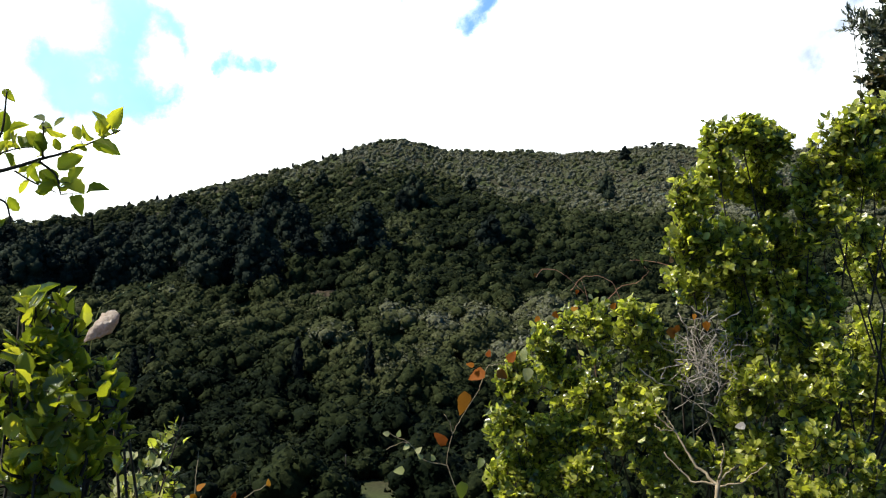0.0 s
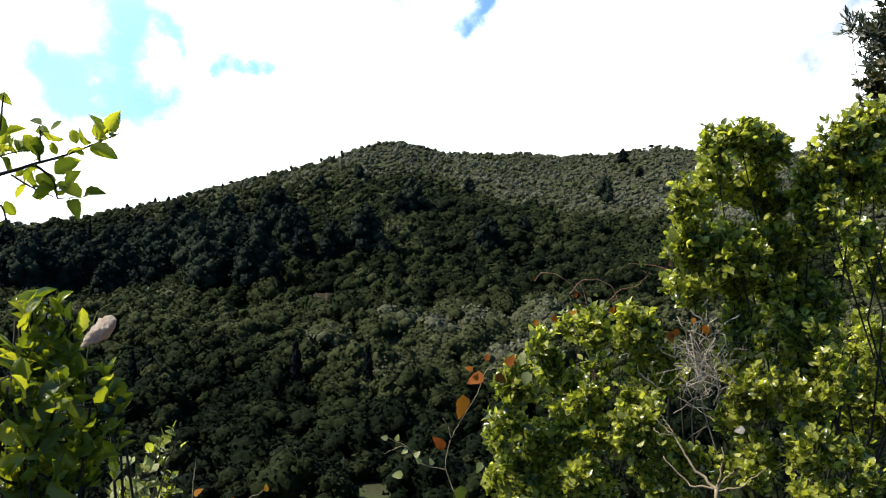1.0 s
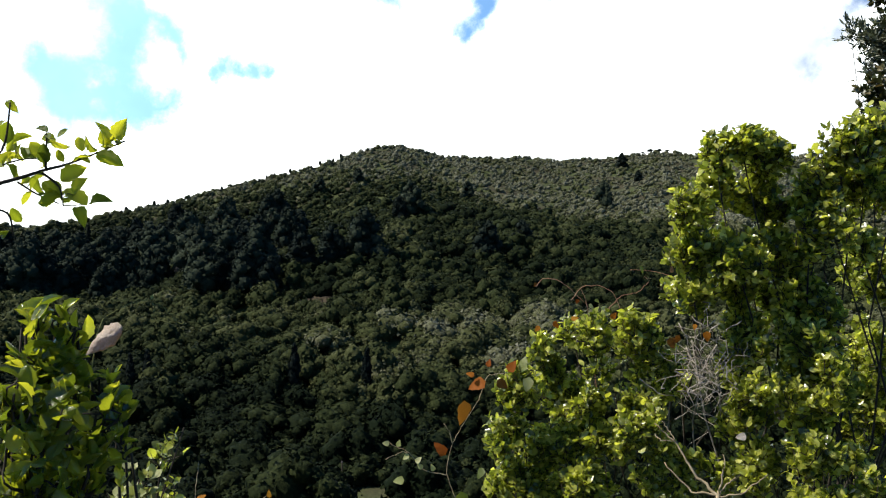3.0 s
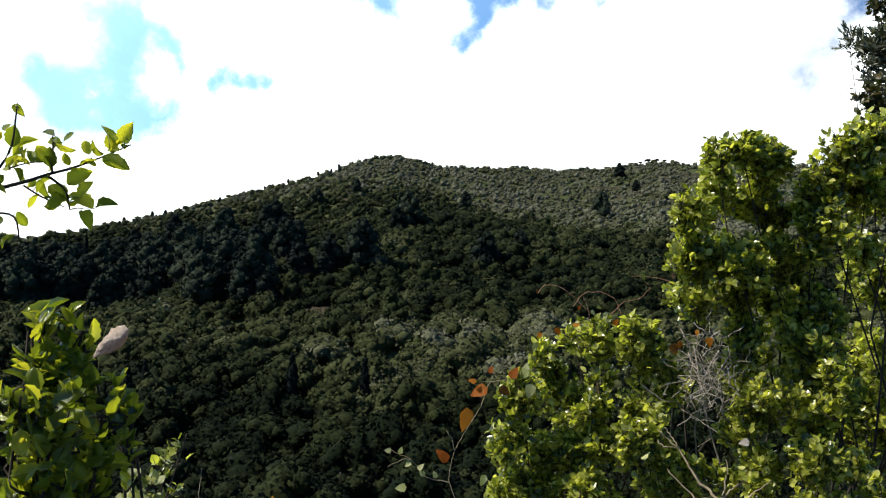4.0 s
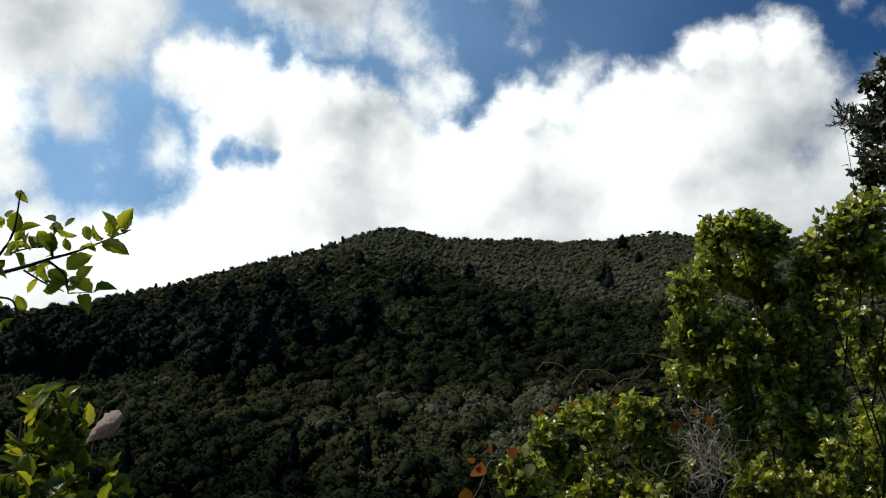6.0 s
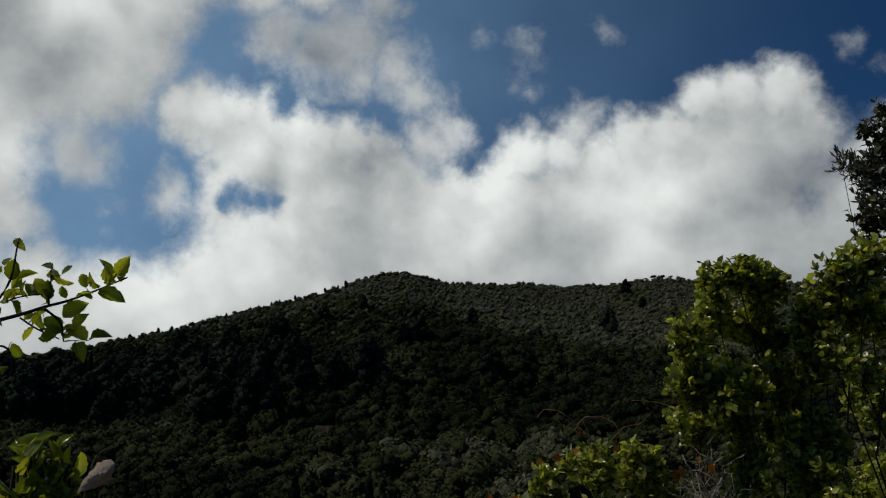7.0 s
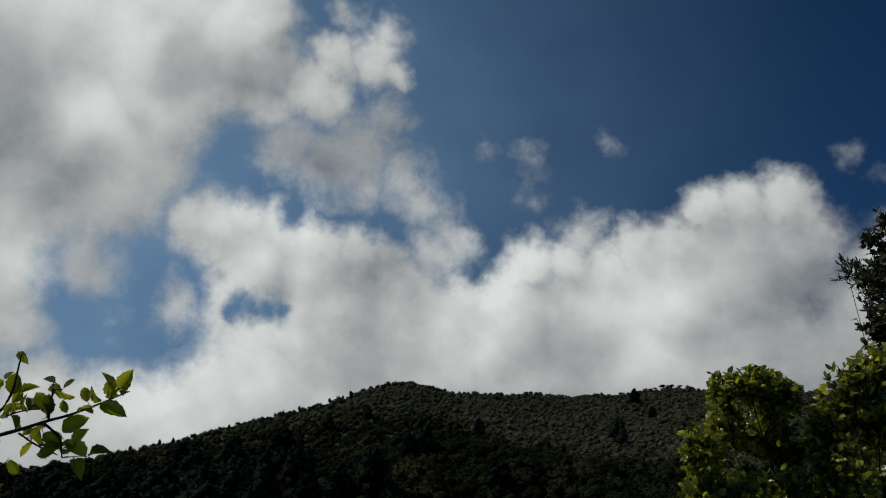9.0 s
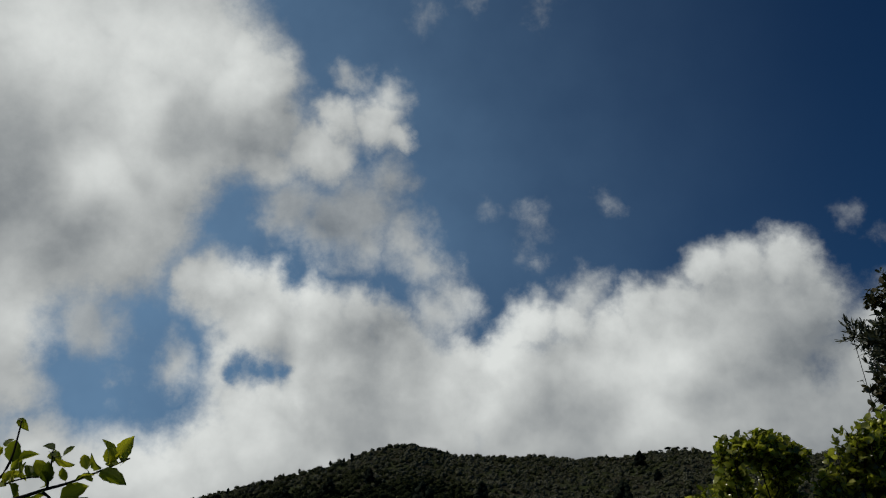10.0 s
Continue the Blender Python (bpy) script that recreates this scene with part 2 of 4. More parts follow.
def ground_material():
    m, k = material("hillside_ground")
    pos = k.add("ShaderNodeTexCoord").outputs["Object"]
    a, b = k.noise(pos, 0.05, 5.0), k.noise(pos, 1.3, 6.0, 0.65)
    soil = k.ramp(b, [(0.3, (0.022, 0.021, 0.012)), (0.7, (0.060, 0.054, 0.032))])
    grass = k.ramp(b, [(0.3, (0.022, 0.030, 0.010)), (0.7, (0.065, 0.078, 0.026))])
    fac = k.ramp(a, [(0.42, (0, 0, 0)), (0.6, (1, 1, 1))])
    finish(k, principled(k, k.mix(fac, grass, soil), 0.95, (b, 0.05), 0.1))
    return m


GROUND = ground_material()
# palest stops carry the sun and haze put on the upper slope
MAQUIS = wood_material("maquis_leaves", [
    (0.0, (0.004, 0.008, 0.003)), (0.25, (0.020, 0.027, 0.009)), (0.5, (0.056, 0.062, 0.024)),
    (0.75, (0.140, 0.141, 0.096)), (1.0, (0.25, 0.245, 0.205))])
PINE = wood_material("pine_needles", [(0.0, (0.005, 0.009, 0.008)), (0.5, (0.015, 0.022, 0.016)), (1.0, (0.038, 0.048, 0.028))])
DEADWOOD = bark_material("dead_grey_wood", (0.05, 0.045, 0.045), (0.14, 0.125, 0.12), 3.0)
BARK = bark_material("dark_bark", (0.018, 0.014, 0.010), (0.06, 0.05, 0.036))
DRY_TWIG = bark_material("dry_grey_twig", (0.16, 0.13, 0.10), (0.42, 0.37, 0.31))
PALE_STEM = bark_material("pale_tan_stem", (0.20, 0.15, 0.085), (0.42, 0.34, 0.22))
RED_STEM = bark_material("reddish_stem", (0.12, 0.05, 0.03), (0.34, 0.20, 0.13))
GREEN_STEM = bark_material("green_stem", (0.09, 0.10, 0.03), (0.2, 0.2, 0.07))
SHRUB_STOPS = [(0.0, (0.020, 0.030, 0.007)), (0.32, (0.108, 0.125, 0.022)), (0.62, (0.29, 0.30, 0.050)), (0.92, (0.48, 0.47, 0.14))]
BROAD_STOPS = [(0.0, (0.024, 0.044, 0.008)), (0.3, (0.09, 0.125, 0.018)), (0.65, (0.20, 0.235, 0.028)), (0.95, (0.35, 0.36, 0.055))]
SHRUB_LEAF = leaf_material("shrub_leaf", SHRUB_STOPS, (2.55, 2.7, 1.1), 0.40, 0.20)
SHRUB_LEAF_ONE = leaf_material("shrub_leaf_single", SHRUB_STOPS, (2.55, 2.7, 1.1), 0.40, 0.20, per_object=True)
BROAD_LEAF = leaf_material("broad_glossy_leaf", BROAD_STOPS, (2.7, 2.5, 0.8), 0.40, 0.22, per_object=True, gloss=0.8)
BROAD_LEAF_MASS = leaf_material("broad_glossy_leaf_mass", BROAD_STOPS, (2.7, 2.5, 0.8), 0.40, 0.22, gloss=0.8)
SPRAY_LEAF = leaf_material("thin_bright_leaf", BROAD_STOPS, (2.7, 2.5, 0.8), 0.45, 0.4, per_object=True, gloss=0.25)
OLIVE_LEAF = leaf_material("olive_leaf", [(0.0, (0.05, 0.06, 0.035)), (0.6, (0.11, 0.125, 0.08)), (1.0, (0.24, 0.25, 0.19))], (1.0, 1.05, 0.7), 0.15, 0.45)
RUST_LEAF = leaf_material("rust_leaf", [(0.0, (0.20, 0.035, 0.006)), (0.5, (0.31, 0.105, 0.008)), (1.0, (0.34, 0.18, 0.012))], (1.5, 1.3, 0.5), 0.4, 0.65, True, gloss=0.2)
DARK_LEAF = leaf_material("dark_leathery_leaf", [(0.0, (0.02, 0.03, 0.01)), (0.6, (0.06, 0.07, 0.02)), (1.0, (0.14, 0.10, 0.05))], (1.2, 1.1, 0.6), 0.25, 0.4)
WITHERED = leaf_material("withered_pale_leaf", [(0.2, (0.16, 0.09, 0.05)), (0.45, (0.42, 0.32, 0.23)), (0.75, (0.72, 0.64, 0.55))], (1.2, 1.0, 0.8), 0.35, 0.28, True, 0.006, 330.0)
SPROUT_LEAF = leaf_material("pale_sprout_leaf", [(0.0, (0.16, 0.19, 0.05)), (0.5, (0.28, 0.30, 0.10)), (1.0, (0.45, 0.42, 0.22))], (1.2, 1.2, 0.7), 0.35, 0.4, True)
VINE_GREEN = leaf_material("green_vine_leaf", [(0.0, (0.06, 0.09, 0.015)), (1.0, (0.16, 0.18, 0.03))], (1.4, 1.4, 0.7), 0.4, 0.35, True)
BROWN_LEAF = leaf_material("brown_leaf", [(0.0, (0.05, 0.022, 0.006)), (0.6, (0.14, 0.065, 0.012)), (1.0, (0.22, 0.11, 0.02))], (1.5, 1.2, 0.6), 0.3, 0.65, True, gloss=0.2)

# ================= mesh tools =================
def mesh_from(name, verts, tris, mat, smooth=True, tint=None):
    """A mesh from arrays of corners (n, 3) and triangles (m, 3)."""
    verts, tris = np.asarray(verts, np.float32), np.asarray(tris, np.int32)
    me = bpy.data.meshes.new(name)
    me.vertices.add(len(verts))
    me.vertices.foreach_set("co", verts.ravel())
    me.loops.add(tris.size)
    me.loops.foreach_set("vertex_index", tris.ravel())
    me.polygons.add(len(tris))
    me.polygons.foreach_set("loop_start", np.arange(0, tris.size, 3, dtype=np.int32))
    me.polygons.foreach_set("use_smooth", np.full(len(tris), smooth))
    if tint is not None:
        me.attributes.new("tint", "FLOAT", "POINT").data.foreach_set("value", np.asarray(tint, np.float32))
    me.update(calc_edges=True)
    me.validate()
    me.materials.append(mat)
    return me


def child(name, me, parent, label=""):
    ob = new(name, me)
    ob.parent = parent
    return tagged(ob, label)


def thing(name, place, label, category, group=""):
    ob = new(name)
    ob.empty_display_size = 0.1
    ob.location = place
    return tagged(ob, label, category, group)


def unit(v):
    return v / np.maximum(np.linalg.norm(v, axis=-1, keepdims=True), 1e-9)


def frames(along, up):
    """Turning matrices (n, 3, 3) whose columns are side, along and up."""
    y = unit(along)
    x = unit(np.cross(y, up))
    return np.stack([x, y, np.cross(x, y)], axis=-1)


def repeat(verts, tris, turns, sizes, places):
    """Many copies of one small mesh as arrays."""
    n, nv = len(places), len(verts)
    v = np.einsum("nij,nvj->nvi", turns, verts[None] * np.asarray(sizes)[:, None, :]) + places[:, None, :]
    t = (tris[None] + (np.arange(n) * nv)[:, None, None]).reshape(-1, 3)
    return v.reshape(-1, 3), t


def join(pieces):
    vs, ts, n = [], [], 0
    for v, t in pieces:
        vs.append(v)
        ts.append(np.asarray(t) + n)
        n += len(v)
    return np.concatenate(vs), np.concatenate(ts)


def leaf_shape(width=0.55, fold=0.18, bend=0.22, steps=5, heart=0.0, point=1.0):
    """A leaf 1 long on a short stalk: folded along its rib, arched, with a wavy edge."""
    verts, tris = [(0.0, 0.0, 0.0)], []
    for i in range(1, steps):
        t = i / steps
        w = width / 2 * math.sin(math.pi * t ** (0.8 - 0.25 * heart)) ** (0.75 * point)
        z = -bend * (t * t)
        wave = 0.02 * (-1) ** i
        y = 0.12 + 0.88 * t - heart * 0.12 * (1 - t)
        verts += [(-w, y, z + fold * w + wave), (0, y, z), (w, y, z + fold * w - wave)]
    verts.append((0, 1.0, -bend))
    last = len(verts) - 1
    tris += [(0, 2, 1), (0, 3, 2)]
    for i in range(steps - 2):
        a, b = 1 + 3 * i, 4 + 3 * i
        tris += [(a, a + 1, b), (a + 1, b + 1, b), (a + 1, a + 2, b + 1), (a + 2, b + 2, b + 1)]
    a = last - 3
    tris += [(a, a + 1, last), (a + 1, a + 2, last)]
    return np.array(verts), np.array(tris)


def cupped_leaf(width, cup, bend, rows=8, cols=4):
    """A broad leathery leaf 1 long: cupped across, arched along, with small teeth on its edge."""
    verts, tris = [], []
    for i in range(rows + 1):
        t = i / rows
        w = width / 2 * (math.sin(math.pi * min(1, 0.02 + t * 0.98) ** 0.85) ** 0.7) * (1 + 0.07 * (-1) ** i)
        for j in range(cols + 1):
            u = 2 * j / cols - 1
            verts.append((u * w, 0.08 + 0.92 * t, cup * abs(u) ** 1.6 * w - bend * t * t + 0.03 * math.sin(5 * t + 2 * u)))
    for i in range(rows):
        for j in range(cols):
            p = i * (cols + 1) + j
            tris += [(p, p + 1, p + cols + 1), (p + 1, p + cols + 2, p + cols + 1)]
    n = len(verts)
    verts += [(-0.012, 0, 0.03), (0.012, 0, 0.03)]
    tris += [(n, n + 1, cols // 2)]
    return np.array(verts), np.array(tris)


def tube(points, r0, r1, sides=6):
    """A tapered round stem along the points."""
    p = np.asarray(points, float)
    n = len(p)
    tang = unit(np.gradient(p, axis=0))
    ref = np.where(np.abs(tang[:, 2:3]) > 0.9, np.array([[1.0, 0, 0]]), np.array([[0, 0, 1.0]]))
    u = unit(np.cross(tang, ref))
    v = np.cross(tang, u)
    a = np.arange(sides) * 2 * math.pi / sides
    r = np.linspace(r0, r1, n)[:, None, None]
    ring = p[:, None] + r * (np.cos(a)[None, :, None] * u[:, None] + np.sin(a)[None, :, None] * v[:, None])
    verts = np.concatenate([ring.reshape(-1, 3), p[-1:] + tang[-1:] * r1])
    tris = []
    for i in range(n - 1):
        for j in range(sides):
            a0, a1 = i * sides + j, i * sides + (j + 1) % sides
            tris += [(a0, a1, a0 + sides), (a1, a1 + sides, a0 + sides)]
    for j in range(sides):
        tris.append(((n - 1) * sides + j, (n - 1) * sides + (j + 1) % sides, n * sides))
    return verts, np.array(tris)


def bent(a, b, sag, rng, steps=7, wobble=0.03):
    """Points from a to b, arched by sag and wobbling."""
    a, b = np.asarray(a, float), np.asarray(b, float)
    t = np.linspace(0, 1, steps)[:, None]
    p = a + (b - a) * t
    p += np.asarray(sag, float) * (4 * t * (1 - t))
    p += rng.normal(0, wobble * np.linalg.norm(b - a), p.shape) * (t * (1 - t) * 4) * 0.5
    return p

# ================= ground and hill =================
SKYLINE = [  # azimuth, elevation of the crest in degrees
    (-40, 3.0), (-27, 4.2), (-23.1, 4.7), (-19.5, 5.6), (-16.5, 6.35), (-14.1, 7.2), (-10.5, 8.1), (-7.2, 9.0), (-5.4, 9.8),
    (-3.1, 10.2), (-1.6, 9.95), (0.2, 9.5), (2.8, 9.4), (5.4, 9.4), (8.0, 9.15), (11.7, 9.3), (14.2, 9.5), (16.2, 9.3),
    (23.2, 8.8), (27.1, 8.6), (40, 6.0)]
SKY_AZ, SKY_EL = np.array(SKYLINE).T
VALLEY_R, VALLEY_Z, GROUND_Z = 162.0, -31.5, -1.6


def smooth(x):
    x = np.clip(x, 0, 1)
    return x * x * (3 - 2 * x)


def crest_range(az):
    return np.interp(az, [-40, -25, -12, -3, 8, 25, 40], [480, 520, 600, 640, 680, 660, 600])


def waves(x, y):
    """Rolling relief, -1 to 1."""
    return (np.sin(x * 0.021 + 1.3 + 1.5 * np.sin(y * 0.009)) * np.cos(y * 0.017 + 0.4)
            + 0.5 * np.sin(x * 0.055 + y * 0.031 + 2.0) + 0.35 * np.cos(x * 0.047 - y * 0.083)) / 1.85


def height(x, y):
    """Height of the ground: a bank under the camera, a valley, and the hill beyond it."""
    r, az = np.hypot(x, y), np.degrees(np.arctan2(x, y))
    crest = crest_range(az)
    top = crest * np.tan(np.radians(np.interp(az, SKY_AZ, SKY_EL))) - 0.5
    near = GROUND_Z + (VALLEY_Z - GROUND_Z) * np.clip((r - 2.5) / 132, 0, 1) ** 0.95
    s = np.clip((r - VALLEY_R) / (crest - VALLEY_R), 0, 1)
    rise = s + 0.035 * np.sin(2 * math.pi * s)
    hill = VALLEY_Z + (top - VALLEY_Z) * rise + waves(x, y) * 6.5 * np.sin(math.pi * s) ** 0.8
    back = top - 0.22 * np.clip(r - crest, 0, 600) - 12 * (1 - np.exp(-np.clip(r - crest, 0, 99) / 40))
    front = np.where(r < VALLEY_R, near, np.where(r < crest, hill, back))
    behind = GROUND_Z + 0.05 * np.clip(r - 3, 0, 300) + waves(x, y) * 3 * smooth(r / 150)
    share = smooth((np.abs(az) - 45) / 30)
    far = smooth((r - 1500) / 1500)
    return (front * (1 - share) + behind * share) * (1 - far) - 20 * far


def make_ground():
    az = np.radians(np.concatenate([np.linspace(-180, -45, 46)[:-1], np.linspace(-45, 45, 226), np.linspace(45, 180, 46)[1:-1]]))
    rr = np.concatenate([np.linspace(0.3, 12, 24), np.geomspace(13, 160, 40), np.linspace(165, 700, 150), np.geomspace(720, 4600, 26)])
    a, r = np.meshgrid(az, rr)
    x, y = (r * np.sin(a)).ravel(), (r * np.cos(a)).ravel()
    z = height(x, y)
    verts = np.concatenate([np.stack([x, y, z], 1), [[0, 0, GROUND_Z]]])
    na, nr = len(az), len(rr)
    i, j = np.meshgrid(np.arange(nr - 1), np.arange(na), indexing="ij")
    p, q = (i * na + j).ravel(), (i * na + (j + 1) % na).ravel()
    tris = np.concatenate([np.stack([p, p + na, q], 1), np.stack([q, p + na, q + na], 1)])
    tris = np.concatenate([tris, np.stack([np.full(na, na * nr), np.arange(na), (np.arange(na) + 1) % na], 1)])
    ob = new("ground", mesh_from("ground", verts, tris, GROUND))
    tagged(ob, "earth and dry grass under scrub on a hillside", "ground", kind="structure")


make_ground()

# ================= woods on the hill =================
ICO = bmesh.new()
bmesh.ops.create_icosphere(ICO, subdivisions=1, radius=1)
ICO_V = np.array([v.co[:] for v in ICO.verts])
ICO_T = np.array([[v.index for v in f.verts] for f in ICO.faces])
ICO.free()
TUFT_V = np.array([(-0.55, -0.30, 0.0), (0.55, -0.25, 0.05), (0.05, 0.62, 0.10)])
TUFT_T = np.array([(0, 1, 2)])


def puffs(c, rad, tufts, tuft_size, rng, loose=0.26):
    """Round puffs of foliage with centres c and radii rad: solid cores inside, leaf tufts over their skins."""
    pieces = [(ICO_V * (rad[i] * 0.90) * (1 + 0.09 * rng.normal(size=(len(ICO_V), 1))) + c[i], ICO_T) for i in range(len(c))]
    pick = rng.choice(len(c), tufts, p=rad ** 2 / (rad ** 2).sum())
    n = unit(rng.normal(size=(tufts, 3)) + [0, 0, 0.35])
    p = c[pick] + n * rad[pick][:, None] * rng.uniform(0.88, 1.10, (tufts, 1))
    turn = frames(rng.normal(size=(tufts, 3)), unit(n + rng.normal(0, loose, (tufts, 3))))
    pieces.append(repeat(TUFT_V, TUFT_T, turn, rng.uniform(0.6, 1.3, (tufts, 1)) * tuft_size, p))
    return join(pieces)


def crown_shape(rng, lumps, tufts, tuft_size, flat=0.8):
    """A lumpy tree crown about 1 in radius."""
    c = unit(rng.normal(size=(lumps, 3))) * rng.uniform(0.45, 0.80, (lumps, 1))
    c[:, 2] = np.abs(c[:, 2]) * 0.9
    c[0] = 0, 0, 0.25
    rad = rng.uniform(0.20, 0.42, lumps) * (1.0 if lumps > 8 else 1.2)
    rad[0] = 0.62
    v, t = puffs(c, rad, tufts, tuft_size, rng)
    v = v * [1, 1, flat]
    v[:, 2] -= v[:, 2].min() * 0.6
    return v, t


def on_slope(az, el):
    """The distance at which the hill stands at that elevation, seen from the path."""
    r = np.arange(140.0, 700.0, 0.5)
    x, y = r * math.sin(radians(az)), r * math.cos(radians(az))
    e = np.degrees(np.arctan2(height(x, y), r))
    return float(r[np.argmax(e >= el)]) if (e >= el).any() else float(crest_range(az))


STRIP_R = on_slope(-8.8, -0.5)


def in_clearing(x, y):
    """Open ground: a terraced strip on the slope and a small field in the valley."""
    r, az = np.hypot(x, y), np.degrees(np.arctan2(x, y))
    strip = (np.abs(az + 8.8) < 1.9) & (np.abs(r - STRIP_R + 1.5) < 3.4)
    field = (np.abs(az + 3.6) < 2.3) & (r < 153)
    return strip | field


def scatter_woods():
    """Scrub oak and heath crowns all over the hill, finer where they stand nearer."""
    rng = np.random.default_rng(7)
    bands = [(120, 270, 6.0, 12, 430, 0.12), (270, 400, 5.8, 8, 150, 0.18), (400, 720, 4.6, 3, 40, 0.30)]
    for r0, r1, gap, lumps, tufts, tsize in bands:
        shapes = [crown_shape(rng, lumps, tufts, tsize, f) for f in (0.7, 0.8, 0.9, 1.0)]
        n = int(math.radians(57) * (r1 ** 2 - r0 ** 2) / 2 / (gap * gap * (0.42 if r0 < 200 else 0.5 if r0 < 400 else 0.66)))
        r = np.sqrt(rng.uniform(r0 ** 2, r1 ** 2, n))
        az = rng.uniform(-28.5, 28.5, n)
        x, y = r * np.sin(np.radians(az)), r * np.cos(np.radians(az))
        keep = (r < crest_range(az) + 14) & ~in_clearing(x, y)
        x, y, r, az = x[keep], y[keep], r[keep], az[keep]
        z = height(x, y)
        el = np.degrees(np.arctan2(z, r))
        stand_of_pines = (az < -9.5) & (el > -0.4) & (el < np.interp(az, [-29, -20, -9], [2.2, 3.2, 4.4]))
        keep = ~stand_of_pines | (rng.uniform(0, 1, len(x)) < np.where(el < 0.8, 0.6, 0.2))
        x, y, z, r, az = x[keep], y[keep], z[keep], r[keep], az[keep]
        el = np.degrees(np.arctan2(z, r))
        # tint paints sun and haze onto the upper slope, cloud shadow below, a lighter valley
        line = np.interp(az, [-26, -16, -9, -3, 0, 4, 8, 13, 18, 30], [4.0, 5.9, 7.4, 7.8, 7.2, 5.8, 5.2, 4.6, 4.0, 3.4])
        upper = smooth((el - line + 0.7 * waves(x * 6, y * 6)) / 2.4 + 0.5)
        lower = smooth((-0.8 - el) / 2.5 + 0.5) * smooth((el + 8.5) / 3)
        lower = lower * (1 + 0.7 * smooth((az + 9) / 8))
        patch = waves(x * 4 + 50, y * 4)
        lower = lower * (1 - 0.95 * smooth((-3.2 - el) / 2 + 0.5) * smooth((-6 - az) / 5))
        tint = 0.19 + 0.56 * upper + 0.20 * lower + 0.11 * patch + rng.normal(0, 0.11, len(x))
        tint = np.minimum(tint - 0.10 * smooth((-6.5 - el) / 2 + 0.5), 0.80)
        size = gap * (0.78 if r0 < 400 else 0.66) * np.clip(rng.lognormal(0, 0.30, len(x)), 0.5, 1.6) * (1 - 0.3 * upper)
        turn = rng.uniform(0, 2 * math.pi, len(x))
        which = rng.integers(0, 4, len(x))
        pieces, tints = [], []
        for s in range(4):
            m = which == s
            c, si, o, e = np.cos(turn[m]), np.sin(turn[m]), np.zeros(m.sum()), np.ones(m.sum())
            mats = np.stack([np.stack([c, -si, o], -1), np.stack([si, c, o], -1), np.stack([o, o, e], -1)], 1)
            v, t = shapes[s]
            pieces.append(repeat(v, t, mats, size[m][:, None], np.stack([x[m], y[m], z[m] - 0.4], 1)))
            inner = np.where(np.arange(len(v)) < lumps * len(ICO_V), 0.85, 1.0)   # cores inside take 0.85 of the crown's tint
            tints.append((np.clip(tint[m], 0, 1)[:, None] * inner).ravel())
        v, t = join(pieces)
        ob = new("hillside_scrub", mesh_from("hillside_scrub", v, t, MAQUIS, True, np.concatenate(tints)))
        tagged(ob, "dense dark green scrub oak and heath covering the hill, with cloud shade painted in", "woodland", kind="stuff")


scatter_woods()


def pine_crown(rng, tall, wide):
    """An uneven, rounded pine crown: puffs of needles on whorled limbs, narrower to the top."""
    n = 17
    f = np.linspace(0.0, 1.0, n) ** 0.9
    a = np.arange(n) * 2.4 + rng.normal(0, 0.5, n)
    reach = wide / 2 * np.sqrt(1.02 - f ** 1.7) * rng.uniform(0.45, 0.80, n)
    reach[-1] = 0
    c = np.stack([reach * np.cos(a), reach * np.sin(a), tall * (0.20 + 0.72 * f)], 1)
    rad = wide * (0.27 - 0.13 * f) * rng.uniform(0.8, 1.2, n)
    c = np.concatenate([c, [[0, 0, tall * 0.35], [0, 0, tall * 0.58]]])
    rad = np.concatenate([rad, [wide * 0.30, wide * 0.23]])
    return puffs(c, rad, 1100, 0.85, rng, 0.5)


def cypress_crown(rng, tall, wide):
    """A close, narrow spindle of foliage."""
    f = np.linspace(0.0, 1.0, 11)
    c = np.stack([rng.normal(0, 0.07 * wide, 11), rng.normal(0, 0.07 * wide, 11), tall * (0.06 + 0.86 * f)], 1)
    rad = wide / 2 * np.sin(math.pi * (0.22 + 0.70 * f)) ** 0.8 * rng.uniform(0.9, 1.1, 11)
    v, t = puffs(c * [1, 1, 0.5], rad, 700, 0.45, rng, 0.4)
    return v * [1, 1, 2], t


def make_tree(name, rng, tall, wide, crown, mat, tint, label, category, group):
    tree = thing(name, (0, 0, 0), label, category, group)
    v, t = tube([(0, 0, -1), (0.1, 0, tall * 0.3), (0, 0.1, tall * 0.9)], 0.025 * tall, 0.008 * tall, 6)
    child("trunk", mesh_from("trunk", v, t, BARK), tree)
    v, t = crown(rng, tall, wide)
    child("crown", mesh_from("crown", v, t, mat, True, np.full(len(v), tint)), tree)
    return tree


def stand(tree, az, r, scale=1.0, turn=0.0):
    """Pose for a tree rooted on the hill."""
    x, y = r * math.sin(radians(az)), r * math.cos(radians(az))
    z = float(height(np.array([x]), np.array([y]))[0])
    return Matrix.Translation((x, y, z)) @ Euler((0, 0, turn)).to_matrix().to_4x4() @ Matrix.Scale(scale, 4)


def place_copies(protos, spots, rng):
    for n, (az, r, s) in enumerate(spots):
        if n < len(protos):
            ob = protos[n]
        else:
            ob = copy_thing(protos[n % len(protos)], Matrix())
        ob.matrix_basis = stand(ob, az, r, s, rng.uniform(0, 6.28))


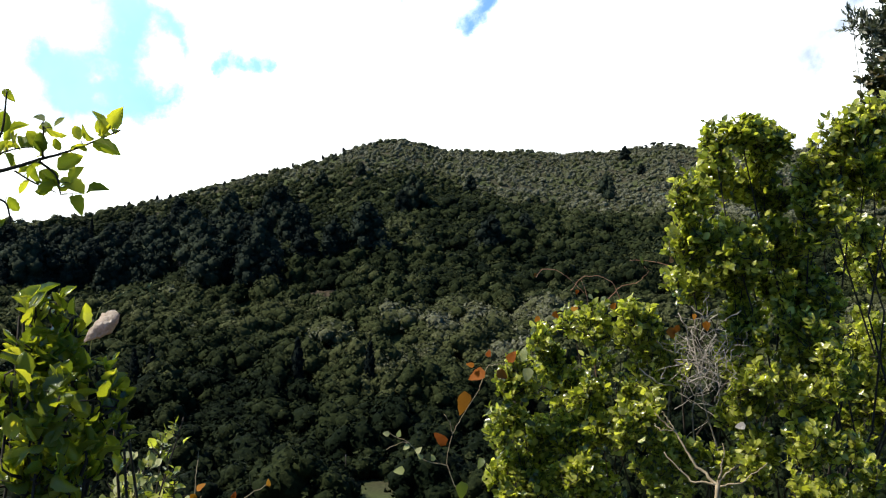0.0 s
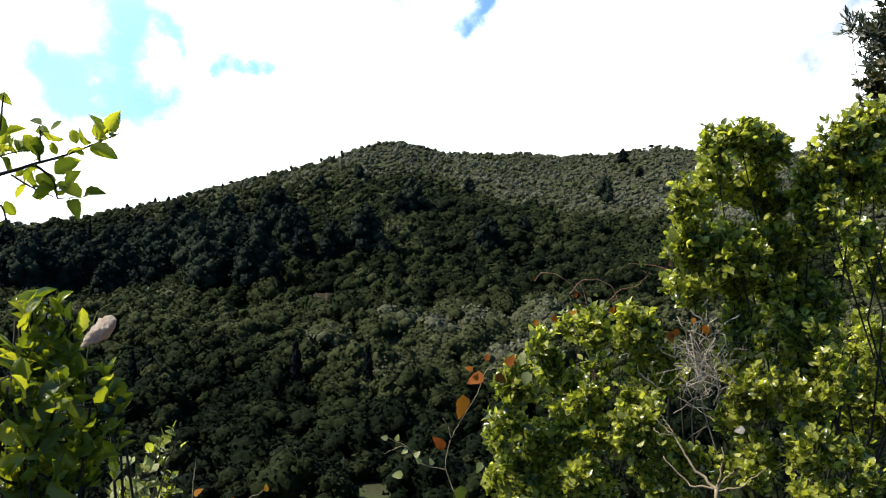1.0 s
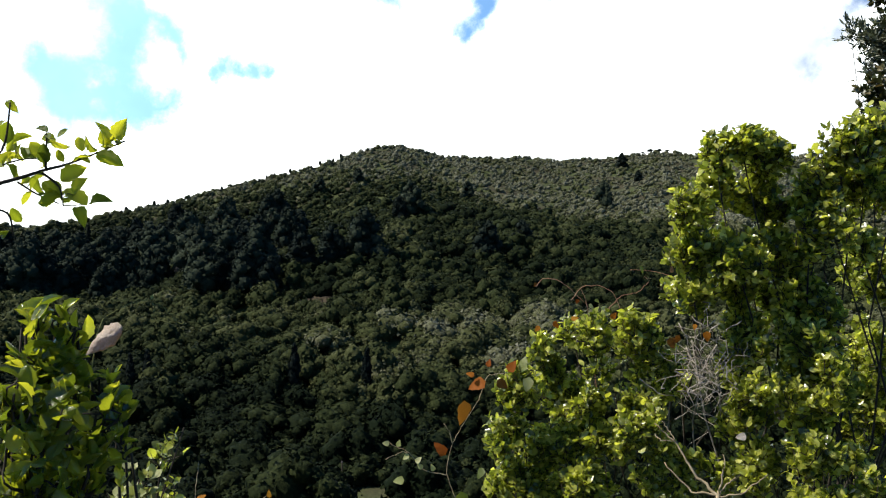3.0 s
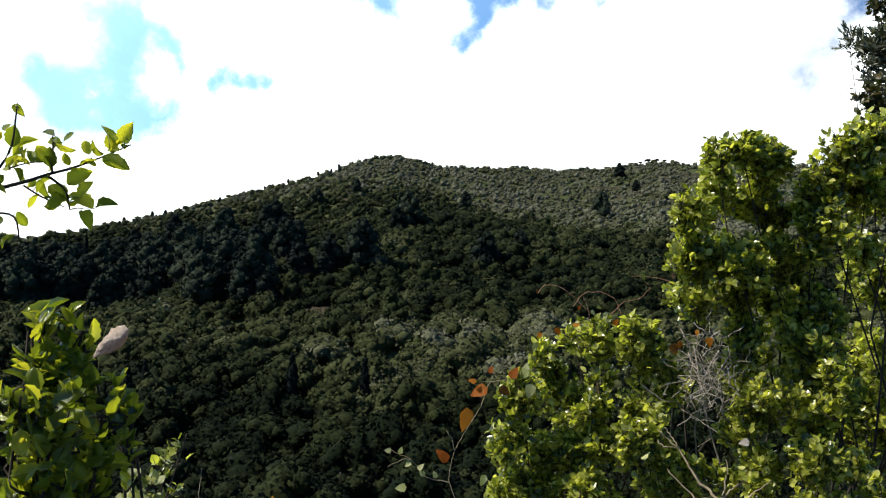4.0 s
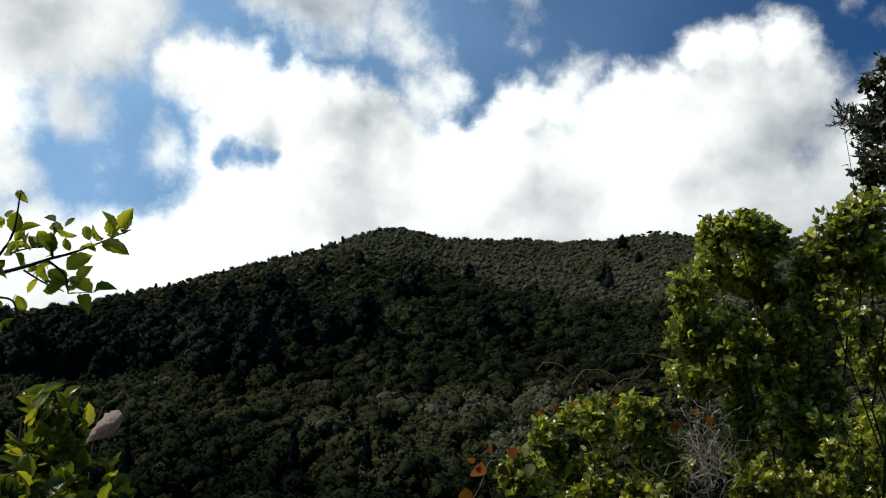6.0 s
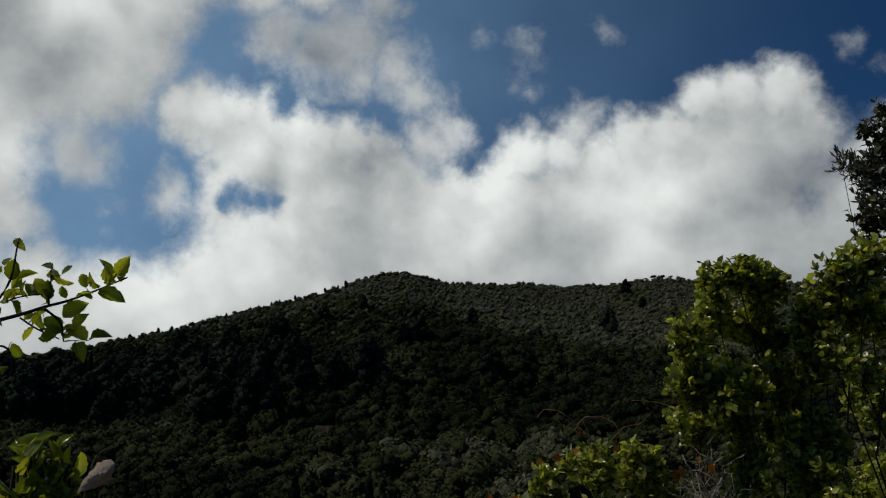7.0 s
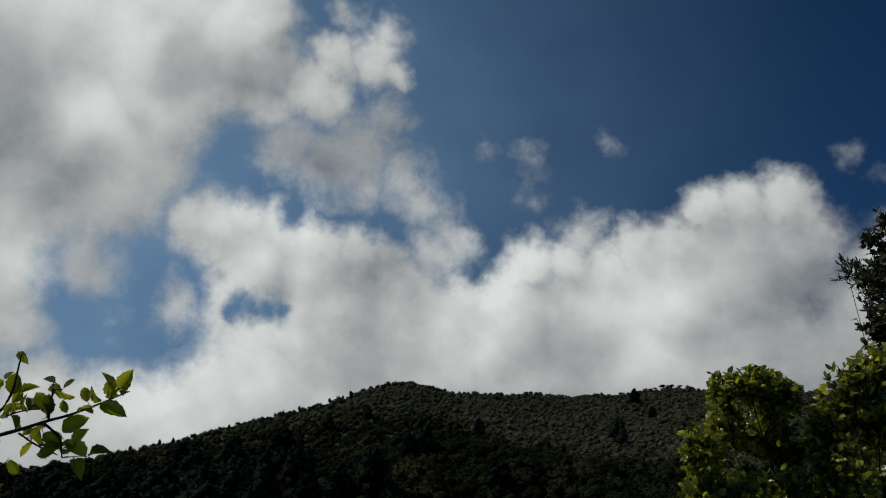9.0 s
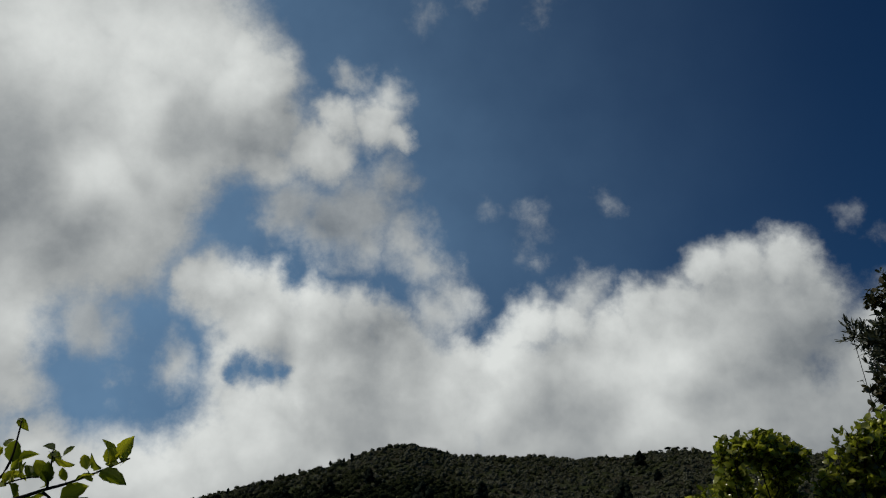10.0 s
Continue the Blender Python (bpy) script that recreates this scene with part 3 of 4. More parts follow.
def conifers():
    rng = np.random.default_rng(21)
    pines = [make_tree("pine_tree", rng, 13.5 + i, 9.5 + 0.8 * i, pine_crown, PINE, 0.25 + 0.18 * i,
                       "tall dark green pine among the hillside scrub", "pine tree", "pines on the slope") for i in range(4)]
    # azimuth, elevation of the foot, size
    marks = [(-16.8, 3.6, 1.15), (-10.6, 5.2, 0.95), (-11.2, 5.0, 0.8), (-13.8, 4.4, 0.9), (-19.3, 2.8, 1.0), (-9.2, 3.0, 0.95),
             (-5.0, 2.2, 1.0), (-2.0, 5.2, 0.85), (-2.7, 5.0, 0.7), (3.2, 2.4, 0.85), (1.8, 6.6, 0.6), (10.7, 6.0, 0.7), (11.9, 8.5, 0.7),
             (-7.2, 1.8, 0.85), (-5.4, 7.6, 0.5), (-8.0, 6.8, 0.55), (12.9, 7.6, 0.5), (5.4, 3.4, 0.6)]
    spots = [(az, on_slope(az, el), s * 1.2) for az, el, s in marks]
    for i in range(105):   # the close stand on the spur
        az = -29 + 20.0 * rng.beta(1.0, 1.25)
        el = rng.uniform(-0.6, np.interp(az, [-29, -20, -9], [1.8, 2.8, 4.2]))
        spots.append((az, on_slope(az, el), rng.uniform(0.85, 1.3)))
    for i in range(28):   # small ones along the crest
        az = rng.uniform(-24, -6)
        spots.append((az, float(crest_range(az)) - rng.uniform(0, 20), rng.uniform(0.14, 0.28)))
    place_copies(pines, spots, rng)
    cyp = [make_tree("cypress_tree", rng, 13.5, 2.4, cypress_crown, PINE, 0.05, "slender dark cypress standing above the scrub",
                     "cypress tree", "cypresses on the slope")]
    place_copies(cyp, [(az, on_slope(az, el), s) for az, el, s in
                       [(-9.4, -6.6, 1.0), (-4.8, -6.8, 0.95), (-18.4, -6.4, 0.9), (-19.4, -6.4, 0.85), (-22.0, 3.4, 0.8)]], rng)


conifers()


def umbrella_pine(rng, tall, wide):
    """A pine with a bare trunk and a flat spreading top."""
    tree = thing("umbrella_pine", (0, 0, 0), "flat-topped umbrella pine on the crest of the hill", "pine tree", "umbrella pines on the crest")
    v, t = tube([(0, 0, -1), (0.2, 0, tall * 0.4), (0.1, 0.1, tall * 0.85)], 0.4, 0.3, 6)
    child("trunk", mesh_from("trunk", v, t, BARK), tree)
    v, t = crown_shape(rng, 6, 90, 0.4, 0.45)
    v = v * [wide / 2, wide / 2, wide / 2] + [0, 0, tall * 0.5]
    child("crown", mesh_from("crown", v, t, PINE, False, np.full(len(v), 0.4)), tree)
    return tree


def bare_tree(rng, tall):
    """A dead tree: trunk, limbs and a haze of fine twigs."""
    tree = thing("dead_tree", (0, 0, 0), "bare grey dead tree among dark pines", "dead tree", "dead trees on the slope")
    v, t = tube([(0, 0, -1), (0.2, 0.1, tall * 0.4), (0, 0.3, tall * 0.95)], 0.22, 0.05, 6)
    child("trunk", mesh_from("trunk", v, t, DEADWOOD), tree)
    fine = []
    for i in range(26):
        z = tall * rng.uniform(0.2, 0.95)
        a, reach = rng.uniform(0, 6.28), tall * 0.26 * (1.15 - z / tall)
        end = np.array([math.cos(a) * reach, math.sin(a) * reach, z + reach * 0.6])
        p = bent((0, 0, z), end, (0, 0, 0.1), rng, 5)
        fine.append(tube(p, 0.07, 0.03, 4))
        for j in range(9):
            q = p[rng.integers(1, 5)]
            fine.append(tube(bent(q, q + rng.normal(0, 0.8, 3) + [0, 0, 0.5], (0, 0, 0), rng, 3), 0.035, 0.02, 3))
    v, t = join(fine)
    tagged(child("twig", mesh_from("twig", v, t, DEADWOOD), tree), kind="stuff")
    return tree


def other_trees():
    rng = np.random.default_rng(33)
    place_copies([umbrella_pine(rng, 4.4, 6.5), umbrella_pine(rng, 3.8, 6)],
                 [(az, float(crest_range(az)) - 2, s) for az, s in [(13.7, 1.0), (14.2, 0.9), (14.7, 0.8), (13.2, 0.7)]], rng)
    place_copies([bare_tree(rng, 10), bare_tree(rng, 12)], [(az, on_slope(az, el), s) for az, el, s in
                 [(-16.2, 1.7, 1.0), (-12.7, 2.0, 1.0), (-15.2, 1.2, 0.9), (-13.2, 1.4, 0.9), (-16.8, 0.8, 0.8)]], rng)


other_trees()


def terrace_and_pole():
    """The bare earth bank of a terrace on the slope, and a dark pole by the field."""
    rng = np.random.default_rng(8)
    m, k = material("bare_earth")
    n = k.noise(k.add("ShaderNodeTexCoord").outputs["Object"], 0.8, 6.0, 0.65)
    finish(k, principled(k, k.ramp(n, [(0.3, (0.025, 0.02, 0.012)), (0.7, (0.085, 0.068, 0.045))]), 0.95, (n, 0.1), 0.1))
    az = np.radians(np.linspace(-10.9, -6.7, 40))
    verts, tris = [], []
    for i, a in enumerate(az):
        edge = 0.25 * math.sin(i * 1.3) + rng.normal(0, 0.15)
        taper = min(i, 39 - i, 6) / 6
        for dr, dz in ((-3.0, -1.2), (-1.6, 0.15), (1.5, 0.4), (2.2, 0.4 + 1.1 * taper), (5.0, 0.9)):
            r = STRIP_R + dr + edge
            x, y = r * math.sin(a), r * math.cos(a)
            base = float(height(np.array([x]), np.array([y]))[0])
            verts.append((x, y, base + dz + rng.normal(0, 0.06)))
    for i in range(39):
        for j in range(4):
            p = i * 5 + j
            tris += [(p, p + 5, p + 1), (p + 1, p + 5, p + 6)]
    tagged(new("earth_terrace", mesh_from("earth_terrace", verts, tris, m)), "bare tan earth bank of a terrace in the scrub", "terrace", kind="structure")
    x, y = 150 * math.sin(radians(-6.3)), 150 * math.cos(radians(-6.3))
    pole = thing("field_pole", (x, y, float(height(np.array([x]), np.array([y]))[0])), "dark weathered wooden pole beside a small field", "pole")
    v, t = tube([(0, 0, -0.5), (0.02, 0, 2.0), (0.0, 0, 4.2)], 0.13, 0.10, 10)
    child("post", mesh_from("post", v, t, BARK), pole)
    v, t = tube([(0, 0, 4.18), (0, 0, 4.38)], 0.14, 0.11, 10)
    child("cap", mesh_from("cap", v, t, DEADWOOD), pole)


terrace_and_pole()

# ================= shrubs close by =================
LEAVES = [leaf_shape(0.62, 0.24, 0.16, 4), leaf_shape(0.60, 0.40, 0.28, 4), leaf_shape(0.72, 0.16, -0.14, 4)]
LARGE = [cupped_leaf(0.60, 0.7, 0.20), cupped_leaf(0.54, 1.1, 0.32), cupped_leaf(0.64, 0.5, -0.18)]
NARROW = [leaf_shape(0.20, 0.15, 0.12, 4), leaf_shape(0.23, 0.1, -0.1, 4)]
HEART = leaf_shape(0.72, 0.16, 0.15, 6, 1.0)


def leaf_object(shape, mat, parent, place, along, up, size, label="", name="leaf"):
    turn = frames(np.array([along], float), np.array([up], float))[0]
    ob = child(name, mesh_from(name, *shape, mat), parent, label)
    ob.matrix_local = Matrix.Translation(place) @ Matrix(turn).to_4x4() @ Matrix.Scale(size, 4)
    return ob


def shrub(name, label, base, lumps, tips, per_tip, leaf, singles, seed, shapes=LEAVES, leaf_mat=None, one_mat=None,
          twig=0.0022, category="shrub", spread=1.0, wobble=0.05, loose=0.5, rise=0.25, skirt=()):
    """A broad-leaved evergreen shrub: stems from the base, twigs to the skin of rounded lumps, leaves in whorls at the twig ends."""
    rng = np.random.default_rng(seed)
    base = np.array(base, float)
    lumps = np.array(lumps, float)
    plant = thing(name, tuple(base), label, category)
    c, rad = lumps[:, :3] - base, lumps[:, 3]
    for i in range(len(c)):
        v, t = tube(bent((rng.normal(0, 0.03), rng.normal(0, 0.03), -0.06), c[i] + [0, 0, rad[i] * 0.3], rng.normal(0, wobble, 3), rng, 11, wobble), 0.006, 0.0012)
        child("stem", mesh_from("stem", v, t, BARK), plant)
    if tips > 300:   # boughs: smaller clumps with gaps between them
        boughs = tips // 13
        j = rng.choice(len(c), boughs, p=rad ** 1.3 / (rad ** 1.3).sum())
        m = unit(rng.normal(size=(boughs, 3)) + [-0.1, -0.2, 0.2])
        c, rad = c[j] + m * (rad[j] * rng.uniform(0.2, 0.85, boughs))[:, None], rng.uniform(0.018, 0.046, boughs)
    pick = rng.choice(len(c), tips, p=rad ** 2 / (rad ** 2).sum())
    if len(skirt):   # looser growth down to the ground
        low = np.array(skirt, float)
        pick = np.concatenate([pick, len(c) + rng.integers(0, len(low), len(low) * 70)])
        c, rad, tips = np.concatenate([c, low[:, :3] - base]), np.concatenate([rad, low[:, 3]]), len(pick)
    n = unit(rng.normal(size=(tips, 3)) + [0, -0.15, 0.3])
    depth = rng.uniform(0.35, 1.0, (tips, 1)) ** 0.5 * rng.uniform(0.85, 1.18, (tips, 1))
    end = c[pick] + n * rad[pick][:, None] * depth
    start = c[pick] + n * rad[pick][:, None] * depth * 0.3 + rng.normal(0, 0.02, (tips, 3)) * rad[pick][:, None] * 8 - [0, 0, 0.02]
    v, t = join([tube(bent(start[i], end[i], rng.normal(0, 0.01, 3), rng, 4), twig, twig * 0.4, 3) for i in range(tips)])
    tagged(child("twig", mesh_from("twig", v, t, BARK), plant), kind="stuff")
    total = tips * per_tip
    k = np.repeat(np.arange(tips), per_tip)
    back = rng.uniform(0, 1, (total, 1)) ** 1.5 * 2.2 * leaf
    axis = unit(end - start)[k]
    side = unit(np.cross(axis, rng.normal(size=(total, 3))))
    place = end[k] - axis * back
    along = unit(axis * rng.uniform(0.2, 1.1, (total, 1)) + side * spread + np.array([0, 0, rise]))
    up = unit(axis * 0.6 + np.array(SUN_WAY) * 0.5 + np.array([0, -0.3, 0.1]) + rng.normal(0, loose, (total, 3)))
    size = leaf * rng.uniform(0.55, 1.2, total)
    turns = frames(along, up)
    kind = rng.integers(0, len(shapes), total)
    one = np.zeros(total, bool)
    one[np.argsort(place[:, 1] - 2.0 * np.minimum(0, place[:, 2] + base[2] + 0.5))[:singles]] = True
    pieces = []
    for s, (lv, lt) in enumerate(shapes):
        m = (kind == s) & ~one
        pieces.append(repeat(lv, lt, turns[m], size[m][:, None], place[m]))
        if singles:
            me = mesh_from("leaf", lv, lt, one_mat or SHRUB_LEAF_ONE)
        for q in np.flatnonzero((kind == s) & one):
            ob = child("leaf", me, plant)
            ob.matrix_local = Matrix.Translation(place[q]) @ Matrix(turns[q]).to_4x4() @ Matrix.Scale(float(size[q]), 4)
    v, t = join(pieces)
    if len(v) > 0:
        tagged(child("foliage", mesh_from("foliage", v, t, leaf_mat or SHRUB_LEAF), plant), kind="stuff")
    return plant


TALL_LUMPS = [
    (0.637, 1.860, 0.345, 0.029), (0.581, 1.860, 0.323, 0.036), (0.703, 1.900, 0.325, 0.042), (0.627, 1.920, 0.252, 0.093),
    (0.531, 1.880, 0.208, 0.051), (0.720, 1.970, 0.220, 0.115), (0.528, 1.900, 0.119, 0.049), (0.803, 1.860, 0.315, 0.027),
    (0.807, 1.880, 0.266, 0.044), (0.634, 1.930, 0.077, 0.119), (0.772, 1.970, 0.240, 0.051), (0.761, 1.950, 0.116, 0.114),
    (0.539, 1.930, 0.009, 0.060), (0.832, 1.840, 0.370, 0.021), (0.871, 1.860, 0.336, 0.051), (0.841, 1.880, 0.247, 0.063),
    (0.936, 1.880, 0.377, 0.063), (0.953, 1.920, 0.265, 0.106), (0.835, 1.900, 0.150, 0.105), (1.015, 1.900, 0.400, 0.074),
    (0.814, 1.950, 0.224, 0.043), (0.654, 1.960, -0.061, 0.121), (0.773, 1.970, -0.023, 0.141), (0.841, 1.920, 0.002, 0.093),
    (0.686, 1.900, -0.205, 0.123), (0.796, 1.880, -0.143, 0.128), (0.747, 1.830, -0.303, 0.142), (1.044, 2.150, -0.329, 0.153),
    (0.825, 1.800, -0.389, 0.140), (1.158, 2.300, 0.062, 0.179), (1.083, 2.250, -0.171, 0.190), (1.171, 2.100, 0.221, 0.136),
    (0.653, 1.900, -0.375, 0.111)]
LOW_LUMPS = [
    (0.422, 1.970, -0.042, 0.031), (0.307, 2.100, -0.068, 0.044), (0.223, 2.080, -0.105, 0.040), (0.362, 2.030, -0.089, 0.061),
    (0.456, 1.980, -0.081, 0.049), (0.175, 2.000, -0.191, 0.054), (0.292, 2.100, -0.187, 0.098), (0.403, 1.980, -0.176, 0.108),
    (0.155, 2.000, -0.306, 0.067), (0.266, 2.060, -0.328, 0.127), (0.385, 1.960, -0.287, 0.117), (0.188, 2.080, -0.437, 0.094),
    (0.331, 2.020, -0.450, 0.144), (0.465, 1.930, -0.368, 0.106), (0.452, 1.920, -0.257, 0.062), (0.519, 1.980, -0.151, 0.058)]
LEFT_LUMPS = [
    (-0.417, 0.860, -0.026, 0.015), (-0.394, 0.890, -0.010, 0.010), (-0.412, 0.880, -0.013, 0.009), (-0.330, 0.900, -0.097, 0.009),
    (-0.399, 0.890, -0.023, 0.014), (-0.379, 0.890, -0.036, 0.017), (-0.406, 0.870, -0.066, 0.025), (-0.370, 0.890, -0.073, 0.020),
    (-0.345, 0.910, -0.084, 0.015), (-0.376, 0.830, -0.106, 0.032), (-0.346, 0.870, -0.111, 0.026), (-0.329, 0.900, -0.120, 0.013),
    (-0.390, 0.840, -0.155, 0.038), (-0.359, 0.870, -0.161, 0.028), (-0.403, 0.820, -0.089, 0.027), (-0.383, 0.850, -0.189, 0.033)]
YOUNG_LUMPS = [(-0.42, 1.424, -0.204, 0.018), (-0.455, 1.434, -0.242, 0.024), (-0.465, 1.358, -0.268, 0.034), (-0.437, 1.438, -0.302, 0.027),
               (-0.491, 1.386, -0.335, 0.049)]
OLIVE_LUMPS = [(1.737, 3.645, 1.156, 0.055), (1.788, 3.63, 1.125, 0.075), (1.848, 3.609, 1.094, 0.09), (1.93, 3.574, 1.095, 0.16),
               (2.02, 3.562, 0.992, 0.245), (1.82, 3.65, 1.01, 0.06)]
IVY_LUMPS = [(1.745, 3.387, 1.232, 0.05), (1.785, 3.347, 1.278, 0.065), (1.84, 3.34, 1.214, 0.117), (1.79, 3.394, 1.137, 0.085),
             (1.72, 3.505, 0.879, 0.045), (1.77, 3.494, 0.828, 0.07), (1.82, 3.455, 0.89, 0.104)]
shrub("evergreen_shrub", "tall dense evergreen shrub with glossy yellow-green leaves", (0.92, 2.35, -1.6), TALL_LUMPS, 4300, 9, 0.0200, 290, 3, loose=0.85, twig=0.0015,
      skirt=[(0.75, 2.15, -0.8, 0.28), (1.05, 2.2, -0.8, 0.28), (0.95, 2.1, -1.2, 0.32), (0.8, 2.3, -1.4, 0.28), (1.15, 2.3, -0.3, 0.28)])
shrub("evergreen_shrub", "low rounded evergreen shrub with glossy yellow-green leaves", (0.36, 2.4, -1.6), LOW_LUMPS, 2000, 9, 0.0192, 290, 4, loose=0.85, twig=0.0014,
      skirt=[(0.28, 2.2, -0.8, 0.24), (0.48, 2.3, -0.85, 0.24), (0.36, 2.25, -1.2, 0.28), (0.4, 2.4, -1.45, 0.24)])
left_shrub = shrub("evergreen_shrub", "leafy shrub with large bright green leaves close by", (-0.45, 0.95, -1.6), LEFT_LUMPS, 98, 5, 0.0255, 290, 5, LARGE, leaf_mat=BROAD_LEAF_MASS, one_mat=BROAD_LEAF, loose=0.75, spread=0.9, rise=0.5,
                   skirt=[(-0.46, 0.95, -0.42, 0.11), (-0.48, 1.0, -0.65, 0.14), (-0.45, 0.98, -0.95, 0.17), (-0.47, 0.95, -1.3, 0.2)])
shrub("young_shrub", "small spindly shrub with pale green leaves", (-0.47, 1.4, -1.65), YOUNG_LUMPS, 40, 6, 0.019, 120, 6, one_mat=SPROUT_LEAF, twig=0.0012)
shrub("olive_tree", "small olive tree with narrow grey-green leaves", (2.35, 3.75, -1.75), OLIVE_LUMPS, 290, 18, 0.040, 0, 9, NARROW, OLIVE_LEAF, category="olive tree", spread=0.5, wobble=0.015)
shrub("climbing_vine", "dark leathery vine with brown leaves climbing an olive tree", (2.25, 3.55, -1.75), IVY_LUMPS, 130, 6, 0.036, 0, 10, LEAVES, DARK_LEAF, category="vine", wobble=0.015)


def left_branch(plant):
    """The long arching branch of the left shrub, against the sky."""
    rng = np.random.default_rng(12)
    base = np.array(plant.location)
    limbs = [
        ([(-0.50, 0.93, -0.35), (-0.53, 0.9, -0.05), (-0.493, 0.896, 0.119), (-0.465, 0.91, 0.13), (-0.436, 0.922, 0.142), (-0.41, 0.932, 0.152), (-0.389, 0.94, 0.162), (-0.354, 0.95, 0.182)], 0.0032, 0.0008),
        ([(-0.428, 0.925, 0.146), (-0.427, 0.923, 0.164), (-0.426, 0.92, 0.184)], 0.0014, 0.0008),
        ([(-0.428, 0.915, 0.141), (-0.412, 0.924, 0.129), (-0.409, 0.928, 0.107)], 0.0016, 0.0008),
        ([(-0.458, 0.924, 0.132), (-0.434, 0.938, 0.116), (-0.421, 0.944, 0.112)], 0.0012, 0.0007),
        ([(-0.49, 0.90, 0.12), (-0.461, 0.906, 0.167), (-0.455, 0.899, 0.213)], 0.0018, 0.0008),
        ([(-0.50, 0.895, 0.1), (-0.461, 0.915, 0.102), (-0.457, 0.92, 0.073)], 0.0016, 0.0008),
        ([(-0.469, 0.916, 0.149), (-0.454, 0.922, 0.156), (-0.44, 0.929, 0.158)], 0.0010, 0.0006)]
    wood = []
    for pts, r0, r1 in limbs:
        p = np.array(pts)
        t = np.linspace(0, len(p) - 1, 4 * len(p))
        fine = np.stack([np.interp(t, np.arange(len(p)), p[:, i]) for i in range(3)], 1) + rng.normal(0, 0.0006, (len(t), 3))
        for _ in range(3):
            fine[1:-1] = (fine[:-2] + fine[1:-1] * 2 + fine[2:]) / 4
        wood.append(fine - base)
        v, tr = tube(fine - base, r0, r1, 7)
        child("branch", mesh_from("branch", v, tr, BARK), plant)
    wood = np.concatenate(wood)
    # across, up, and the leaf's way across and up, in metres
    outer = [(-0.39, 0.142, 0.017, 0.022), (-0.405, 0.134, -0.004, 0.029), (-0.417, 0.124, 0.031, -0.007), (-0.429, 0.128, -0.008, 0.016),
             (-0.452, 0.086, 0.023, -0.022), (-0.438, 0.077, 0.014, 0.018), (-0.425, 0.066, 0.023, 0.009), (-0.435, 0.064, 0.014, -0.021),
             (-0.457, 0.092, 0.025, 0.019), (-0.478, 0.094, 0.019, -0.017), (-0.465, 0.142, -0.019, 0.007), (-0.472, 0.152, -0.015, 0.007)]
    inner = [(-0.462, 0.144, 0.012, 0.01), (-0.45, 0.114, -0.003, 0.015), (-0.442, 0.116, 0.016, 0.01), (-0.476, 0.12, -0.015, 0.017),
             (-0.51, 0.136, 0.017, 0.012), (-0.516, 0.134, 0.005, 0.025), (-0.5, 0.12, -0.003, 0.015), (-0.484, 0.12, -0.015, 0.004),
             (-0.49, 0.1, 0.003, -0.02), (-0.517, 0.064, 0.008, -0.02), (-0.518, 0.188, 0.012, -0.012), (-0.524, 0.128, 0.007, 0.019)]
    tilt = pose(0, 0, 0, TILT, 0, 0).to_3x3()
    for x, z, dx, dz in outer + inner:
        depth = rng.normal(0, 0.006)
        place = tilt @ Vector((x, 1.03, z)) * 0.91
        place = np.array(place) + [0, depth, 0] - base
        size = math.hypot(dx, dz) * 1.02
        foot = wood[np.argmin(np.linalg.norm(wood - place, axis=1))]
        v, tr = tube(bent(foot, place, (0, 0, 0.001), rng, 4), 0.0006, 0.0004, 5)
        child("leaf_stalk", mesh_from("leaf_stalk", v, tr, GREEN_STEM), plant)
        leaf_object(LARGE[rng.integers(0, 3)], SPRAY_LEAF, plant, place, (dx, rng.normal(0, 0.3) * size, dz),
                    (rng.normal(0, 0.5), -1 + rng.normal(0, 0.4), 0.5), size)
    for pts, r0, r1 in limbs:   # small leaves between
        p = np.array(pts)[-3:]
        for i in range(7):
            q = p[0] + (p[2] - p[0]) * rng.uniform(0, 1) - base + rng.normal(0, 0.002, 3)
            leaf_object(LARGE[rng.integers(0, 3)], SPRAY_LEAF, plant, q, rng.normal(size=3) + [0.2, 0, 0.3], rng.normal(size=3) + [0, -0.6, 0.6], rng.uniform(0.010, 0.024))


left_branch(left_shrub)


def withered_leaf(plant):
    """A pale, rolled, wrinkled dead leaf that hangs on the shrub."""
    rng = np.random.default_rng(14)
    a, b = np.array((-0.353, 0.86, -0.047)), np.array((-0.324, 0.871, -0.018))
    rows, cols = 16, 14
    verts, tris = [], []
    for i in range(rows):
        t = i / (rows - 1)
        r = 0.0100 * math.sin(math.pi * (0.03 + 0.90 * t) ** 1.35) ** 0.9
        for j in range(cols):
            w = 2 * math.pi * j / cols
            rr = r * (1 + 0.16 * math.sin(3 * w + 6 * t) + rng.normal(0, 0.11))
            verts.append((rr * math.cos(w), t * np.linalg.norm(b - a), rr * 0.55 * math.sin(w) + 0.0016 * math.sin(7 * t)))
    for i in range(rows - 1):
        for j in range(cols):
            p, q = i * cols + j, i * cols + (j + 1) % cols
            tris += [(p, q, p + cols), (q, q + cols, p + cols)]
    ob = child("withered_leaf", mesh_from("withered_leaf", np.array(verts), tris, WITHERED), plant, "rolled silvery withered leaf")
    turn = frames(np.array([b - a]), np.array([(0, -1.0, 0.3)]))[0]
    ob.matrix_local = Matrix.Translation(a - np.array(plant.location)) @ Matrix(turn).to_4x4()


withered_leaf(left_shrub)


